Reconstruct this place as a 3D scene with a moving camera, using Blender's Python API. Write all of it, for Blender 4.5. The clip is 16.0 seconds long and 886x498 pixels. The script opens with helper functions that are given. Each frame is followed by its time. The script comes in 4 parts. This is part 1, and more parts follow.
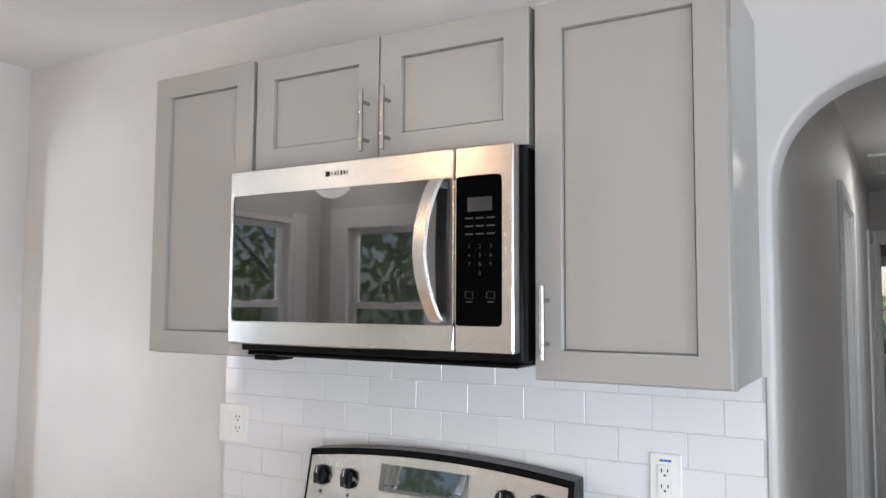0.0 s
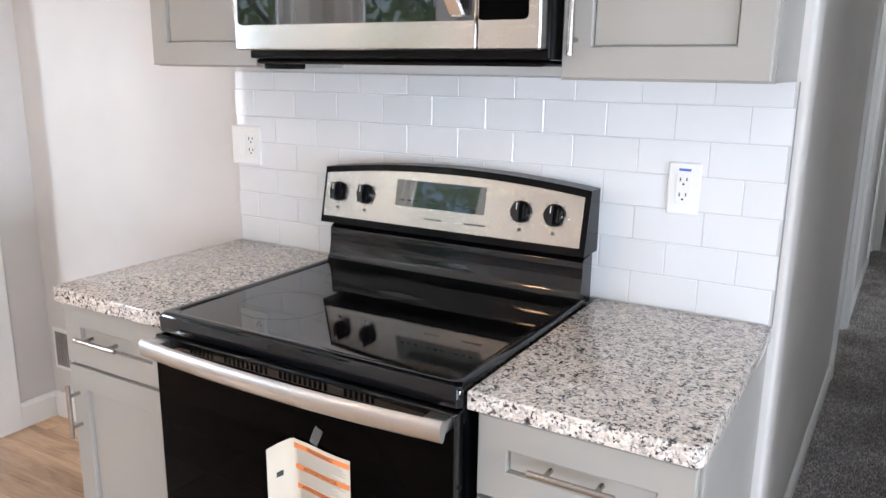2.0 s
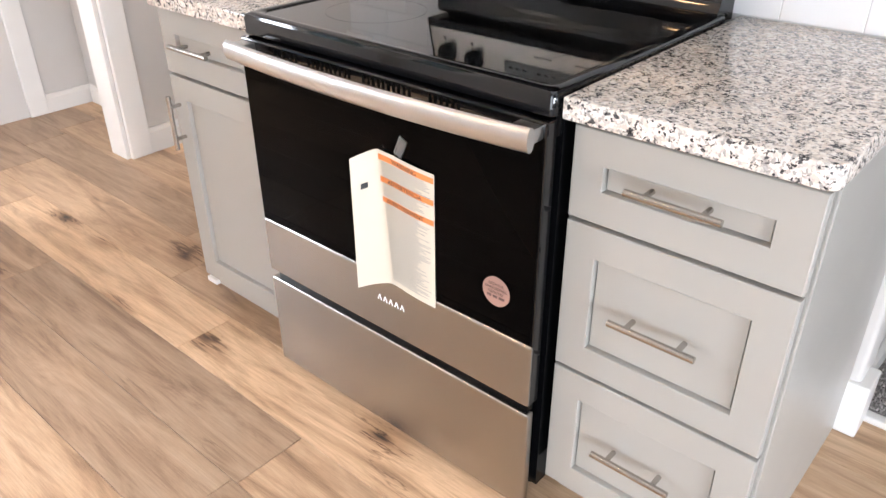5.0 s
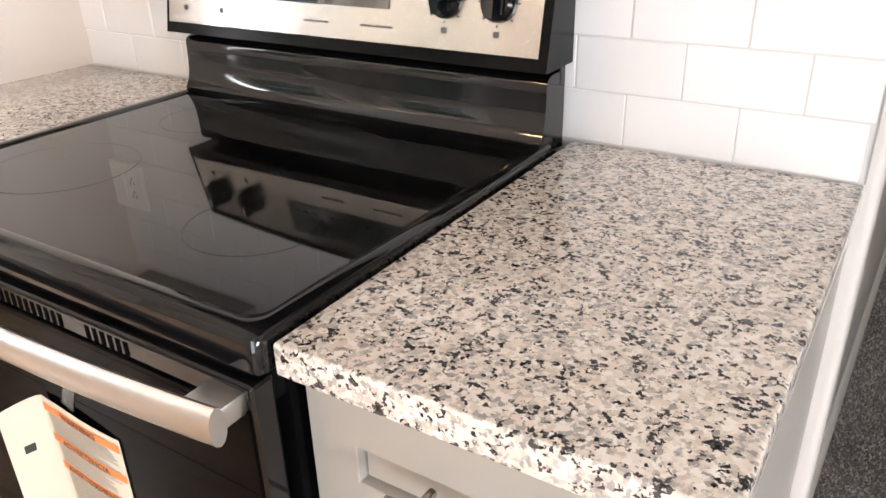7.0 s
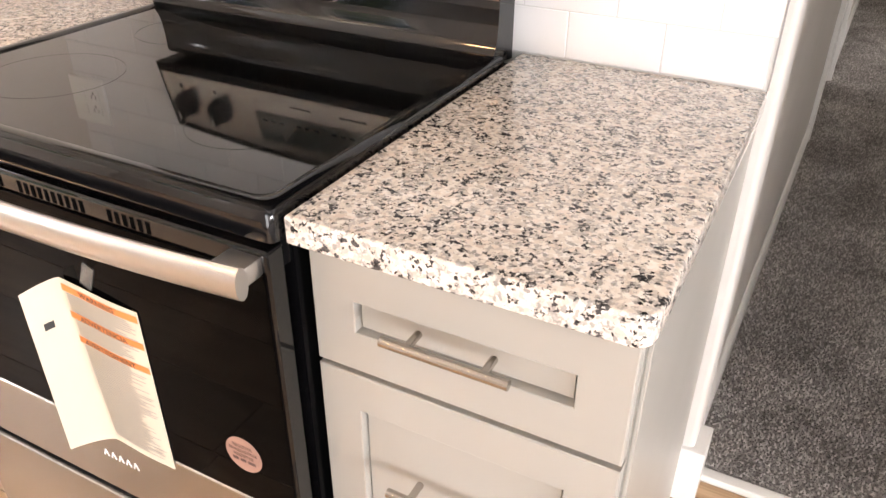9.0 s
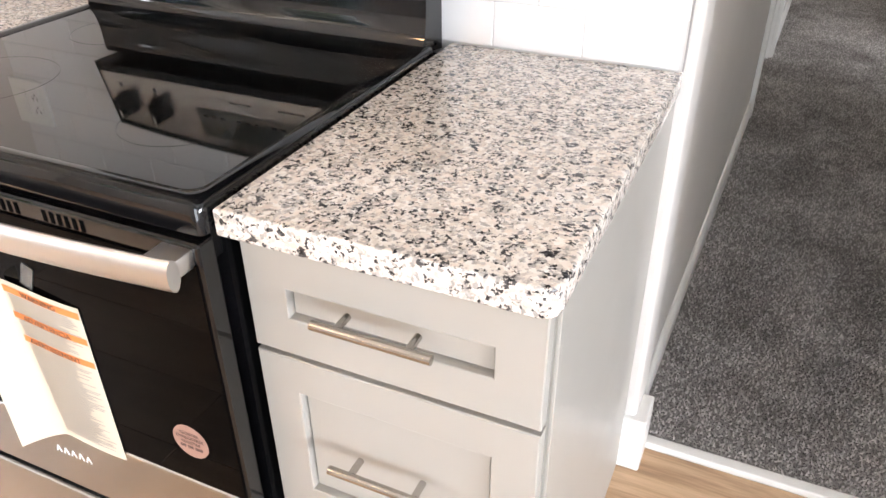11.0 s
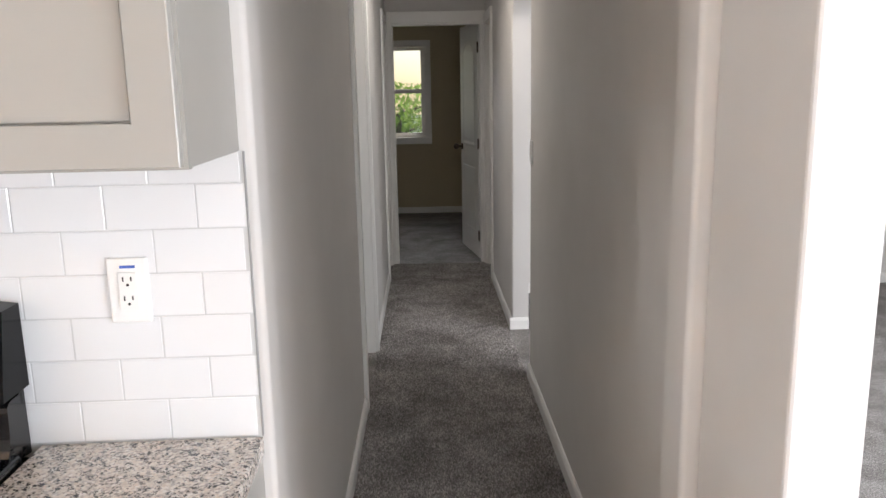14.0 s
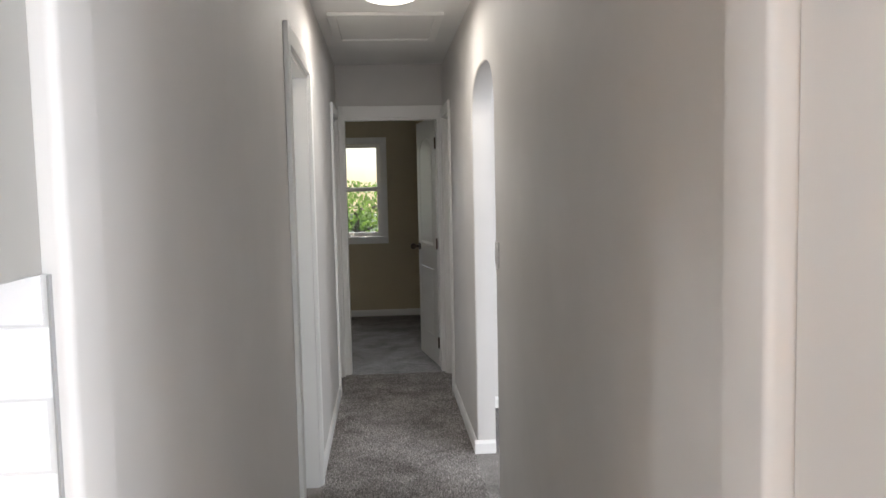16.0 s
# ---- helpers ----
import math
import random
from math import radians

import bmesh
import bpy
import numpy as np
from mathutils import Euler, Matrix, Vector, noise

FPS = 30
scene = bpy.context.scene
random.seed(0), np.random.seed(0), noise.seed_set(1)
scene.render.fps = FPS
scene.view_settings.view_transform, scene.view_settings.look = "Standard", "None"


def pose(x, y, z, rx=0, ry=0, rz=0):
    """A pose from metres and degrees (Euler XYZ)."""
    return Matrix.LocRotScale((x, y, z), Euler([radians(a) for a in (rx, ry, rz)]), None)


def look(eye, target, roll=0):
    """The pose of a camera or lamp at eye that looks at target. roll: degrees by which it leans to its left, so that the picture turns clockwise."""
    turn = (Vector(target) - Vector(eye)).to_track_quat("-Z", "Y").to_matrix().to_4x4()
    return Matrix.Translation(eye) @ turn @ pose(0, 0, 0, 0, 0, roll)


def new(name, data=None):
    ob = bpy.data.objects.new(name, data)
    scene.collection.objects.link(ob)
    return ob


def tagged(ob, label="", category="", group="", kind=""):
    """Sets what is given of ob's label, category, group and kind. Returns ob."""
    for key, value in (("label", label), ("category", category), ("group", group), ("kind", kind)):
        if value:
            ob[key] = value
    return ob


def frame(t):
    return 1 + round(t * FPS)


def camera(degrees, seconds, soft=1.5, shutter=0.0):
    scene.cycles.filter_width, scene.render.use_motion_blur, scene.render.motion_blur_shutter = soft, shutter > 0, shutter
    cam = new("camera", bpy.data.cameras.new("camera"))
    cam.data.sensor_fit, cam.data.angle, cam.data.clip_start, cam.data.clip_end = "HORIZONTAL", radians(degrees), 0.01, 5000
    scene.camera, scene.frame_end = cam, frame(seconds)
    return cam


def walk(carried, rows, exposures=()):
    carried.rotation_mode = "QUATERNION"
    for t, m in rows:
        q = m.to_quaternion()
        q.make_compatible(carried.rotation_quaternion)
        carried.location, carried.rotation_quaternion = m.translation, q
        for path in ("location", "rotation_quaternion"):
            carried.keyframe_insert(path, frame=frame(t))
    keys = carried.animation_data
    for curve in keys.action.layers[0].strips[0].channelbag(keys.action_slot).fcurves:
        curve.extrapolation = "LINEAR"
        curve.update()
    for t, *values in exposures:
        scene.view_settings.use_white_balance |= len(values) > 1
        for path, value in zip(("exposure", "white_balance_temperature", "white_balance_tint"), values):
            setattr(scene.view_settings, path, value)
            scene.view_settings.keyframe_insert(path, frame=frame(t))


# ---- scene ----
cam = camera(60.0, 16.0)
PATH = [
    (0, (1.022, -1.751, 1.588), (0.016, -0.028, 1.727), 0.3),
    (0.5, (1.013, -1.752, 1.56), (0.016, -0.018, 1.562), 0.3),
    (1, (1.005, -1.742, 1.53), (-0.002, -0.021, 1.371), 0.4),
    (1.5, (0.985, -1.739, 1.493), (-0.013, -0.035, 1.176), 0.5),
    (2, (0.974, -1.73, 1.455), (-0.012, -0.053, 0.993), 0.7),
    (2.5, (0.97, -1.721, 1.415), (-0.001, -0.077, 0.82), 0.7),
    (3, (0.959, -1.72, 1.386), (0.015, -0.113, 0.661), 0.8),
    (3.5, (0.956, -1.712, 1.355), (0.029, -0.167, 0.486), 0.6),
    (3.7, (0.954, -1.709, 1.345), (0.025, -0.196, 0.428), 0.5),
    (6, (0.993, -1.379, 1.28), (-0.254, -0.175, 0.282), -0.9),
    (6.5, (0.913, -1.227, 1.316), (-0.224, 0.157, 0.427), -1.4),
    (7, (0.832, -1.047, 1.281), (-0.15, 0.459, 0.404), -1.6),
    (7.5, (0.809, -0.915, 1.238), (-0.063, 0.64, 0.333), -0.5),
    (8, (0.801, -0.919, 1.234), (-0.035, 0.638, 0.295), 0.1),
    (8.5, (0.822, -1.049, 1.279), (-0.002, 0.486, 0.296), -0.0),
    (9, (0.87, -1.202, 1.308), (0.08, 0.311, 0.266), 0.4),
    (9.2, (0.884, -1.25, 1.305), (0.105, 0.258, 0.247), 0.4),
    (11.5, (0.934, -1.21, 1.341), (0.286, 0.355, 0.277), -1.4),
    (12, (0.944, -1.21, 1.355), (0.447, 0.451, 0.358), -1.2),
    (12.5, (0.996, -1.252, 1.364), (0.679, 0.502, 0.457), -1.1),
    (13, (1.065, -1.304, 1.393), (0.93, 0.538, 0.625), -1.0),
    (13.5, (1.079, -1.34, 1.442), (1.081, 0.572, 0.853), -1.1),
    (14, (1.071, -1.323, 1.527), (1.151, 0.634, 1.125), -1.1),
    (14.5, (1.072, -1.291, 1.582), (1.197, 0.691, 1.349), -1.1),
    (15, (1.075, -1.264, 1.61), (1.232, 0.725, 1.474), -1.2),
    (15.5, (1.062, -1.148, 1.57), (1.246, 0.84, 1.443), -1.2),
    (16, (1.119, -0.823, 1.513), (1.311, 1.162, 1.359), -1.2),
]
walk(cam, [(t, look(eye, target, roll)) for t, eye, target, roll in PATH],
     [(0, -0.26, 6050, 10), (1.5, -0.05, 6000, 10), (3.5, 0.3, 6200, 12), (6, 0.38, 6600, 12), (7, 0.3, 7000, 14), (9, 0.52, 7400, 17), (11.5, 0.7, 6600, 12), (12.5, 0.9, 6700, 12), (13.2, 0.37, 6800, 13), (14.5, 0.1, 6600, 12), (15.5, 0.08, 6500, 11), (16, 0.4, 6500, 11)])

# ---- world, lights, exposure ----
world = bpy.data.worlds.new("sky")
scene.world = world
world.use_nodes = True
wn = world.node_tree
sky = wn.nodes.new("ShaderNodeTexSky")
sky.sky_type = "NISHITA"
sky.sun_disc = False
sky.sun_elevation, sky.sun_rotation = radians(42), radians(39)
wn.links.new(sky.outputs[0], wn.nodes["Background"].inputs[0])
wn.nodes["Background"].inputs[1].default_value = 0.15
sun = new("sun", bpy.data.lights.new("sun", "SUN"))
sun.data.energy, sun.data.angle, sun.data.color = 5.0, radians(0.6), (1.0, 0.95, 0.87)
sun.matrix_world = look((20, 25, 29), (0, 0, 0))


def area_lamp(name, eye, target, sx, sy, watts, colour):
    lamp = new(name, bpy.data.lights.new(name, "AREA"))
    lamp.data.shape, lamp.data.size, lamp.data.size_y = "RECTANGLE", sx, sy
    lamp.data.energy, lamp.data.color = watts, colour
    lamp.matrix_world = look(eye, target)
    return lamp


FL = 0.03       # vinyl floor
CARPET = 0.042
CEIL = 2.50
CT = 0.915      # worktop
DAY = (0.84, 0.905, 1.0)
# lamp in an unseen rear opening, added to light the wall end and hall
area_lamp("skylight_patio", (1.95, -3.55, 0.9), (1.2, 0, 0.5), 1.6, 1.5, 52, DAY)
# lamps in unseen living room windows, added for light from the right
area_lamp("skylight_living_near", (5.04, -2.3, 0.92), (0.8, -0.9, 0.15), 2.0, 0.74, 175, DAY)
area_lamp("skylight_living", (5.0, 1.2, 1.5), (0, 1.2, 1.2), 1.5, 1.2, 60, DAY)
area_lamp("skylight_rear", (-2.1, -4.32, 3.05), (-1.8, -3.0, 1.0), 1.3, 1.1, 200, DAY)
area_lamp("skylight_dining", (-3.5, -2.9, 3.05), (-2.1, -2.7, 1.0), 1.3, 1.1, 200, DAY)
# lamp at an added window, brightening the stub wall and right hall wall
area_lamp("skylight_dining_near", (-2.66, -2.11, 1.54), (0, -1.5, 1.3), 0.4, 1.08, 42.5, DAY)
# lamp hung outside above the view, added to brighten the open bedroom door
area_lamp("skylight_bedroom", (0.3, 13.0, 3.0), (1.5, 6.0, 1.1), 1.6, 0.8, 190, DAY)


def bulb(name, x, y, z, watts, colour):
    lamp = new(name, bpy.data.lights.new(name, "POINT"))
    lamp.data.energy, lamp.data.color, lamp.data.shadow_soft_size = watts, colour, 0.02
    lamp.location = (x, y, z)


hb = area_lamp("hall_bulb", (1.25, 3.02, CEIL - 0.078), (1.25, 3.02, 0), 0.25, 0.25, 7.5, (1.0, 0.95, 0.88))
hb.data.shape = "DISK"
bulb("kitchen_bulb", -0.8, -2.2, CEIL - 0.06, 4.0, (1.0, 0.62, 0.30))
bulb("dining_bulb", -2.3, -3.2, CEIL - 0.09, 10, (1.0, 0.9, 0.78))

# ---- materials ----


def material(name, rgb, rough=0.5, metal=0.0, spec=0.5):
    m = bpy.data.materials.new(name)
    m.use_nodes = True
    b = m.node_tree.nodes["Principled BSDF"]
    b.inputs["Base Color"].default_value = (*rgb, 1)
    b.inputs["Roughness"].default_value = rough
    b.inputs["Metallic"].default_value = metal
    b.inputs["Specular IOR Level"].default_value = spec
    return m


class Nodes:
    """Short hand for a material's node tree."""

    def __init__(self, m):
        self.t = m.node_tree
        self.bsdf = m.node_tree.nodes["Principled BSDF"]

    def add(self, kind, **inputs):
        n = self.t.nodes.new(kind)
        for k, v in inputs.items():
            n.inputs[k.replace("_", " ")].default_value = v
        return n

    def link(self, a, b):
        self.t.links.new(a, b)

    def coords(self, scale=(1, 1, 1), world_space=False):
        tc = self.t.nodes.new("ShaderNodeTexCoord")
        mp = self.t.nodes.new("ShaderNodeMapping")
        mp.inputs["Scale"].default_value = scale
        if world_space:
            ge = self.t.nodes.new("ShaderNodeNewGeometry")
            self.link(ge.outputs["Position"], mp.inputs[0])
        else:
            self.link(tc.outputs["Object"], mp.inputs[0])
        return mp.outputs[0]

    def noise(self, vec, scale, detail=4.0, rough=0.55, dist=0.0):
        n = self.add("ShaderNodeTexNoise", Scale=scale, Detail=detail, Roughness=rough, Distortion=dist)
        self.link(vec, n.inputs["Vector"])
        return n.outputs["Fac"]

    def ramp(self, fac, stops, constant=False):
        r = self.t.nodes.new("ShaderNodeValToRGB")
        if constant:
            r.color_ramp.interpolation = "CONSTANT"
        e = r.color_ramp.elements
        while len(e) < len(stops):
            e.new(0.5)
        for el, (p, c) in zip(e, stops):
            el.position, el.color = p, (*c, 1) if len(c) == 3 else c
        self.link(fac, r.inputs[0])
        return r.outputs[0]

    def mix(self, fac, a, b, mode="MIX"):
        n = self.t.nodes.new("ShaderNodeMix")
        n.data_type, n.blend_type = "RGBA", mode
        for sock, v in ((n.inputs[0], fac), (n.inputs[6], a), (n.inputs[7], b)):
            if hasattr(v, "links"):
                self.link(v, sock)
            elif isinstance(v, tuple):
                sock.default_value = (*v, 1)
            else:
                sock.default_value = v
        return n.outputs[2]

    def bump(self, height, strength, distance=0.002):
        b = self.add("ShaderNodeBump", Strength=strength, Distance=distance)
        self.link(height, b.inputs["Height"])
        self.link(b.outputs[0], self.bsdf.inputs["Normal"])

    def rough(self, fac, lo, hi):
        mr = self.add("ShaderNodeMapRange")
        mr.inputs["To Min"].default_value, mr.inputs["To Max"].default_value = lo, hi
        self.link(fac, mr.inputs[0])
        self.link(mr.outputs[0], self.bsdf.inputs["Roughness"])


def painted(name, rgb, rough=0.5, grain=260.0, relief=0.12, mottled=0.05):
    """Rolled or sprayed paint: faint mottling and orange peel."""
    m = material(name, rgb, rough)
    n = Nodes(m)
    v = n.coords(world_space=True)
    big = n.noise(v, 1.7, 3)
    c0, c1 = tuple(c * (1 - mottled) for c in rgb), tuple(min(1, c * (1 + mottled)) for c in rgb)
    n.link(n.ramp(big, ((0.3, c0), (0.7, c1))), n.bsdf.inputs["Base Color"])
    n.bump(n.noise(v, grain, 2), relief, 0.0006)
    n.rough(n.noise(v, 6, 3), rough * 0.9, min(1, rough * 1.12))
    return m


WALL = painted("wall_paint", (0.61, 0.586, 0.558), 0.62)
CEILING = painted("ceiling_paint", (0.78, 0.77, 0.75), 0.8, 140, 0.25)
TRIM = painted("trim_paint", (0.80, 0.785, 0.755), 0.32, 90, 0.05, 0.02)
BEDROOM = painted("bedroom_paint", (0.48, 0.41, 0.28), 0.65)
CABINET = painted("cabinet_paint", (0.345, 0.331, 0.300), 0.32, 120, 0.06, 0.02)
PLATE = material("white_plastic", (0.82, 0.81, 0.78), 0.28)
DARK_SLOT = material("dark_slot", (0.02, 0.02, 0.02), 0.6)
SLOT_BLACK = material("slot_shadow_black", (0.0015, 0.0015, 0.0015), 0.9, 0, 0.05)
GROUT = painted("grout", (0.58, 0.58, 0.575), 0.8, 400, 0.3)
BLACK = material("black_enamel", (0.004, 0.004, 0.0045), 0.055)
BLACK_PLASTIC = material("black_plastic", (0.003, 0.003, 0.0034), 0.17, 0, 0.12)
GLASS_BLACK = material("black_glass", (0.0012, 0.0011, 0.0011), 0.03, 0, 0.025)
COOK_GLASS = material("ceramic_glass", (0.005, 0.005, 0.005), 0.035, 0, 0.6)
MW_GLASS = material("microwave_glass", (0.012, 0.012, 0.013), 0.02, 0.0, 0.5)
MW_GLASS.node_tree.nodes["Principled BSDF"].inputs["IOR"].default_value = 2.05
RING = material("burner_print", (0.012, 0.012, 0.0125), 0.12)
CHROME = material("nickel", (0.44, 0.415, 0.385), 0.24, 1.0)
BRONZE = material("dark_bronze", (0.10, 0.075, 0.055), 0.35, 1.0)
BARE_WOOD = material("bare_wood", (0.35, 0.2, 0.1), 0.6)
PAPER = material("paper", (0.60, 0.54, 0.44), 0.75)
INK = material("ink", (0.03, 0.03, 0.03), 0.7)
INK_SOFT = material("small_print", (0.32, 0.305, 0.28), 0.8)
ORANGE = material("orange_ink", (0.72, 0.22, 0.06), 0.7)
PINK = material("sticker", (0.33, 0.19, 0.15), 0.6)
BLUE = material("blue_ink", (0.05, 0.12, 0.45), 0.6)
DISPLAY = material("display", (0.035, 0.04, 0.036), 0.03)
DISPLAY.node_tree.nodes["Principled BSDF"].inputs["IOR"].default_value = 2.2
MARK = material("panel_print", (0.08, 0.08, 0.08), 0.6)
FAINT = material("faint_print", (0.017, 0.017, 0.017), 0.6)
LAMP_GLASS = material("lamp_glass", (0.9, 0.88, 0.83), 0.4)
for m, rgb, s in ((LAMP_GLASS, (1.0, 0.93, 0.83), 2.5),):
    b = m.node_tree.nodes["Principled BSDF"]
    b.inputs["Emission Color"].default_value, b.inputs["Emission Strength"].default_value = (*rgb, 1), s
KITCHEN_GLASS = material("kitchen_lamp_glass", (0.9, 0.86, 0.78), 0.4)
b = KITCHEN_GLASS.node_tree.nodes["Principled BSDF"]
b.inputs["Emission Color"].default_value, b.inputs["Emission Strength"].default_value = (1.0, 0.60, 0.30, 1), 75.0
PANE = material("window_glass", (1, 1, 1), 0.0)
PANE.node_tree.nodes["Principled BSDF"].inputs["Transmission Weight"].default_value = 1.0

# darker copy of STEEL with the floor's dim reflection put into its colour
SHADED_STEEL = material("range_stainless", (0.42, 0.40, 0.375), 0.27, 1.0)
n = Nodes(SHADED_STEEL)
br = n.noise(n.coords((1.5, 60, 500)), 1.0, 3)
n.rough(br, 0.25, 0.28)
n.link(n.ramp(br, ((0.3, (0.375, 0.355, 0.33)), (0.7, (0.39, 0.37, 0.345)))), n.bsdf.inputs["Base Color"])
STEEL = material("stainless", (0.56, 0.54, 0.51), 0.25, 1.0)
n = Nodes(STEEL)
v = n.coords((1.5, 60, 500))
br = n.noise(v, 1.0, 3)
n.rough(br, 0.21, 0.27)
n.link(n.ramp(br, ((0.3, (0.54, 0.52, 0.49)), (0.7, (0.575, 0.555, 0.525)))), n.bsdf.inputs["Base Color"])

for m in (STEEL, SHADED_STEEL):
    b = m.node_tree.nodes["Principled BSDF"]
    b.inputs["Anisotropic"].default_value, b.inputs["Anisotropic Rotation"].default_value = 0.5, 0.25

HANDLE_STEEL = material("satin_handle", (0.55, 0.54, 0.53), 0.33, 1.0)
VENT_SLAT = material("vent_metal", (0.34, 0.31, 0.28), 0.5, 0.2)

TILE = material("glazed_tile", (0.83, 0.83, 0.82), 0.09)
n = Nodes(TILE)
oi = n.t.nodes.new("ShaderNodeObjectInfo")
n.link(n.ramp(oi.outputs["Random"], ((0.0, (0.725, 0.725, 0.725)), (1.0, (0.765, 0.765, 0.765)))), n.bsdf.inputs["Base Color"])
v = n.coords(world_space=True)
n.bump(n.noise(v, 14, 2), 0.16, 0.004)

GRANITE = material("granite", (0.6, 0.55, 0.5), 0.1)
n = Nodes(GRANITE)
v = n.coords(world_space=True)
wob = n.add("ShaderNodeTexNoise", Scale=260.0, Detail=3.0, Roughness=0.6)
n.link(v, wob.inputs["Vector"])
shift = n.t.nodes.new("ShaderNodeVectorMath")
shift.operation = "MULTIPLY_ADD"
shift.inputs[1].default_value = (0.0085, 0.0085, 0.0085)
n.link(wob.outputs["Color"], shift.inputs[0])
n.link(v, shift.inputs[2])


def crystals(scale):
    """One random value a crystal, with ragged edges."""
    cells = n.add("ShaderNodeTexVoronoi", Scale=scale)
    n.link(shift.outputs[0], cells.inputs["Vector"])
    sep = n.t.nodes.new("ShaderNodeSeparateColor")
    n.link(cells.outputs["Color"], sep.inputs[0])
    return sep.outputs[0], sep.outputs[1]


feld, feld_tint = crystals(162)
matrix = n.ramp(feld, ((0.0, (0.48, 0.425, 0.375)), (0.25, (0.63, 0.56, 0.49)), (0.6, (0.73, 0.66, 0.585)), (1.0, (0.80, 0.76, 0.71))))
matrix = n.mix(n.ramp(feld_tint, ((0.7, (0, 0, 0)), (0.9, (0.5, 0.5, 0.5)))), matrix, (0.72, 0.58, 0.48))
blush = n.noise(v, 38, 3, 0.6)
grey, grey_tone = crystals(220)
quartz = n.ramp(grey_tone, ((0.0, (0.20, 0.19, 0.185)), (0.6, (0.36, 0.335, 0.315)), (1.0, (0.50, 0.465, 0.43))))
stone = n.mix(n.ramp(grey, ((0.25, (0.8, 0.8, 0.8)), (0.32, (0, 0, 0)))), matrix, quartz)
mica, mica_tone = crystals(250)
clumps = n.noise(v, 62, 2, 0.5)


def clumps_mica():
    """Crystal value and clump value added, so that dark grains gather."""
    both = n.t.nodes.new("ShaderNodeMath")
    both.operation = "MULTIPLY_ADD"
    both.inputs[1].default_value = 1.7
    n.link(clumps, both.inputs[0])
    n.link(mica, both.inputs[2])
    return both.outputs[0]


lean = n.t.nodes.new("ShaderNodeMath")
lean.operation = "MULTIPLY_ADD"
lean.inputs[1].default_value = 0.5
lean.inputs[2].default_value = 0.0
n.link(clumps_mica(), lean.inputs[0])
black = n.ramp(mica_tone, ((0.0, (0.014, 0.014, 0.016)), (1.0, (0.085, 0.08, 0.08))))
stone = n.mix(n.ramp(lean.outputs[0], ((0.5, (1, 1, 1)), (0.512, (0, 0, 0)))), stone, black)
n.link(stone, n.bsdf.inputs["Base Color"])
n.rough(blush, 0.06, 0.14)

CARPETING = material("carpet_pile", (0.16, 0.15, 0.15), 0.95, 0, 0.1)
n = Nodes(CARPETING)
v = n.coords(world_space=True)
fine = n.noise(v, 170, 3, 0.7)
tread = n.noise(v, 4.2, 5, 0.62, 0.4)
c_f = n.ramp(fine, ((0.33, (0.12, 0.113, 0.11)), (0.5, (0.27, 0.256, 0.248)), (0.68, (0.50, 0.475, 0.46))))
c_t = n.ramp(tread, ((0.36, (0.70, 0.685, 0.67)), (0.64, (1.16, 1.15, 1.14))))
n.link(n.mix(1.0, c_f, c_t, "MULTIPLY"), n.bsdf.inputs["Base Color"])
n.bump(fine, 0.9, 0.006)

TUFT = material("carpet_tuft", (0.2, 0.19, 0.19), 0.95, 0, 0.05)
n = Nodes(TUFT)
ge = n.t.nodes.new("ShaderNodeNewGeometry")
v = n.coords(world_space=True)
tread = n.noise(v, 4.2, 5, 0.62, 0.4)
c_f = n.ramp(ge.outputs["Random Per Island"], ((0.0, (0.20, 0.188, 0.180)), (0.5, (0.36, 0.34, 0.327)), (1.0, (0.62, 0.59, 0.57))))
c_t = n.ramp(tread, ((0.36, (0.70, 0.685, 0.67)), (0.64, (1.16, 1.15, 1.14))))
n.link(n.mix(1.0, c_f, c_t, "MULTIPLY"), n.bsdf.inputs["Base Color"])

PLANK = material("vinyl_plank", (0.4, 0.27, 0.17), 0.36)
n = Nodes(PLANK)
oi = n.t.nodes.new("ShaderNodeObjectInfo")
v0 = n.coords((1, 1, 1), True)
off = n.t.nodes.new("ShaderNodeVectorMath")
off.operation = "MULTIPLY_ADD"
off.inputs[1].default_value = (37, 91, 13)
cx = n.t.nodes.new("ShaderNodeCombineXYZ")
for i in range(3):
    n.link(oi.outputs["Random"], cx.inputs[i])
n.link(cx.outputs[0], off.inputs[0])
n.link(v0, off.inputs[2])
mp = n.add("ShaderNodeMapping", Scale=(1.0, 8.5, 1))
n.link(off.outputs[0], mp.inputs[0])
g1 = n.noise(mp.outputs[0], 2.2, 9, 0.66, 0.9)
mp2 = n.add("ShaderNodeMapping", Scale=(6, 120, 1))
n.link(off.outputs[0], mp2.inputs[0])
g2 = n.noise(mp2.outputs[0], 2.0, 4, 0.6)
base = n.ramp(g1, ((0.26, (0.19, 0.115, 0.072)), (0.40, (0.415, 0.268, 0.162)), (0.53, (0.565, 0.385, 0.243)), (0.76, (0.70, 0.515, 0.345))))
lines = n.ramp(g2, ((0.3, (0.85, 0.835, 0.82)), (0.6, (1.04, 1.04, 1.04))))
col = n.mix(1.0, base, lines, "MULTIPLY")
tint = n.ramp(oi.outputs["Random"], ((0.0, (0.66, 0.65, 0.66)), (0.35, (0.88, 0.85, 0.83)), (0.7, (1.02, 0.99, 0.95)), (1.0, (1.15, 1.13, 1.1))))
col = n.mix(1.0, col, tint, "MULTIPLY")
mp3 = n.add("ShaderNodeMapping", Scale=(2.4, 5.0, 1))
n.link(off.outputs[0], mp3.inputs[0])
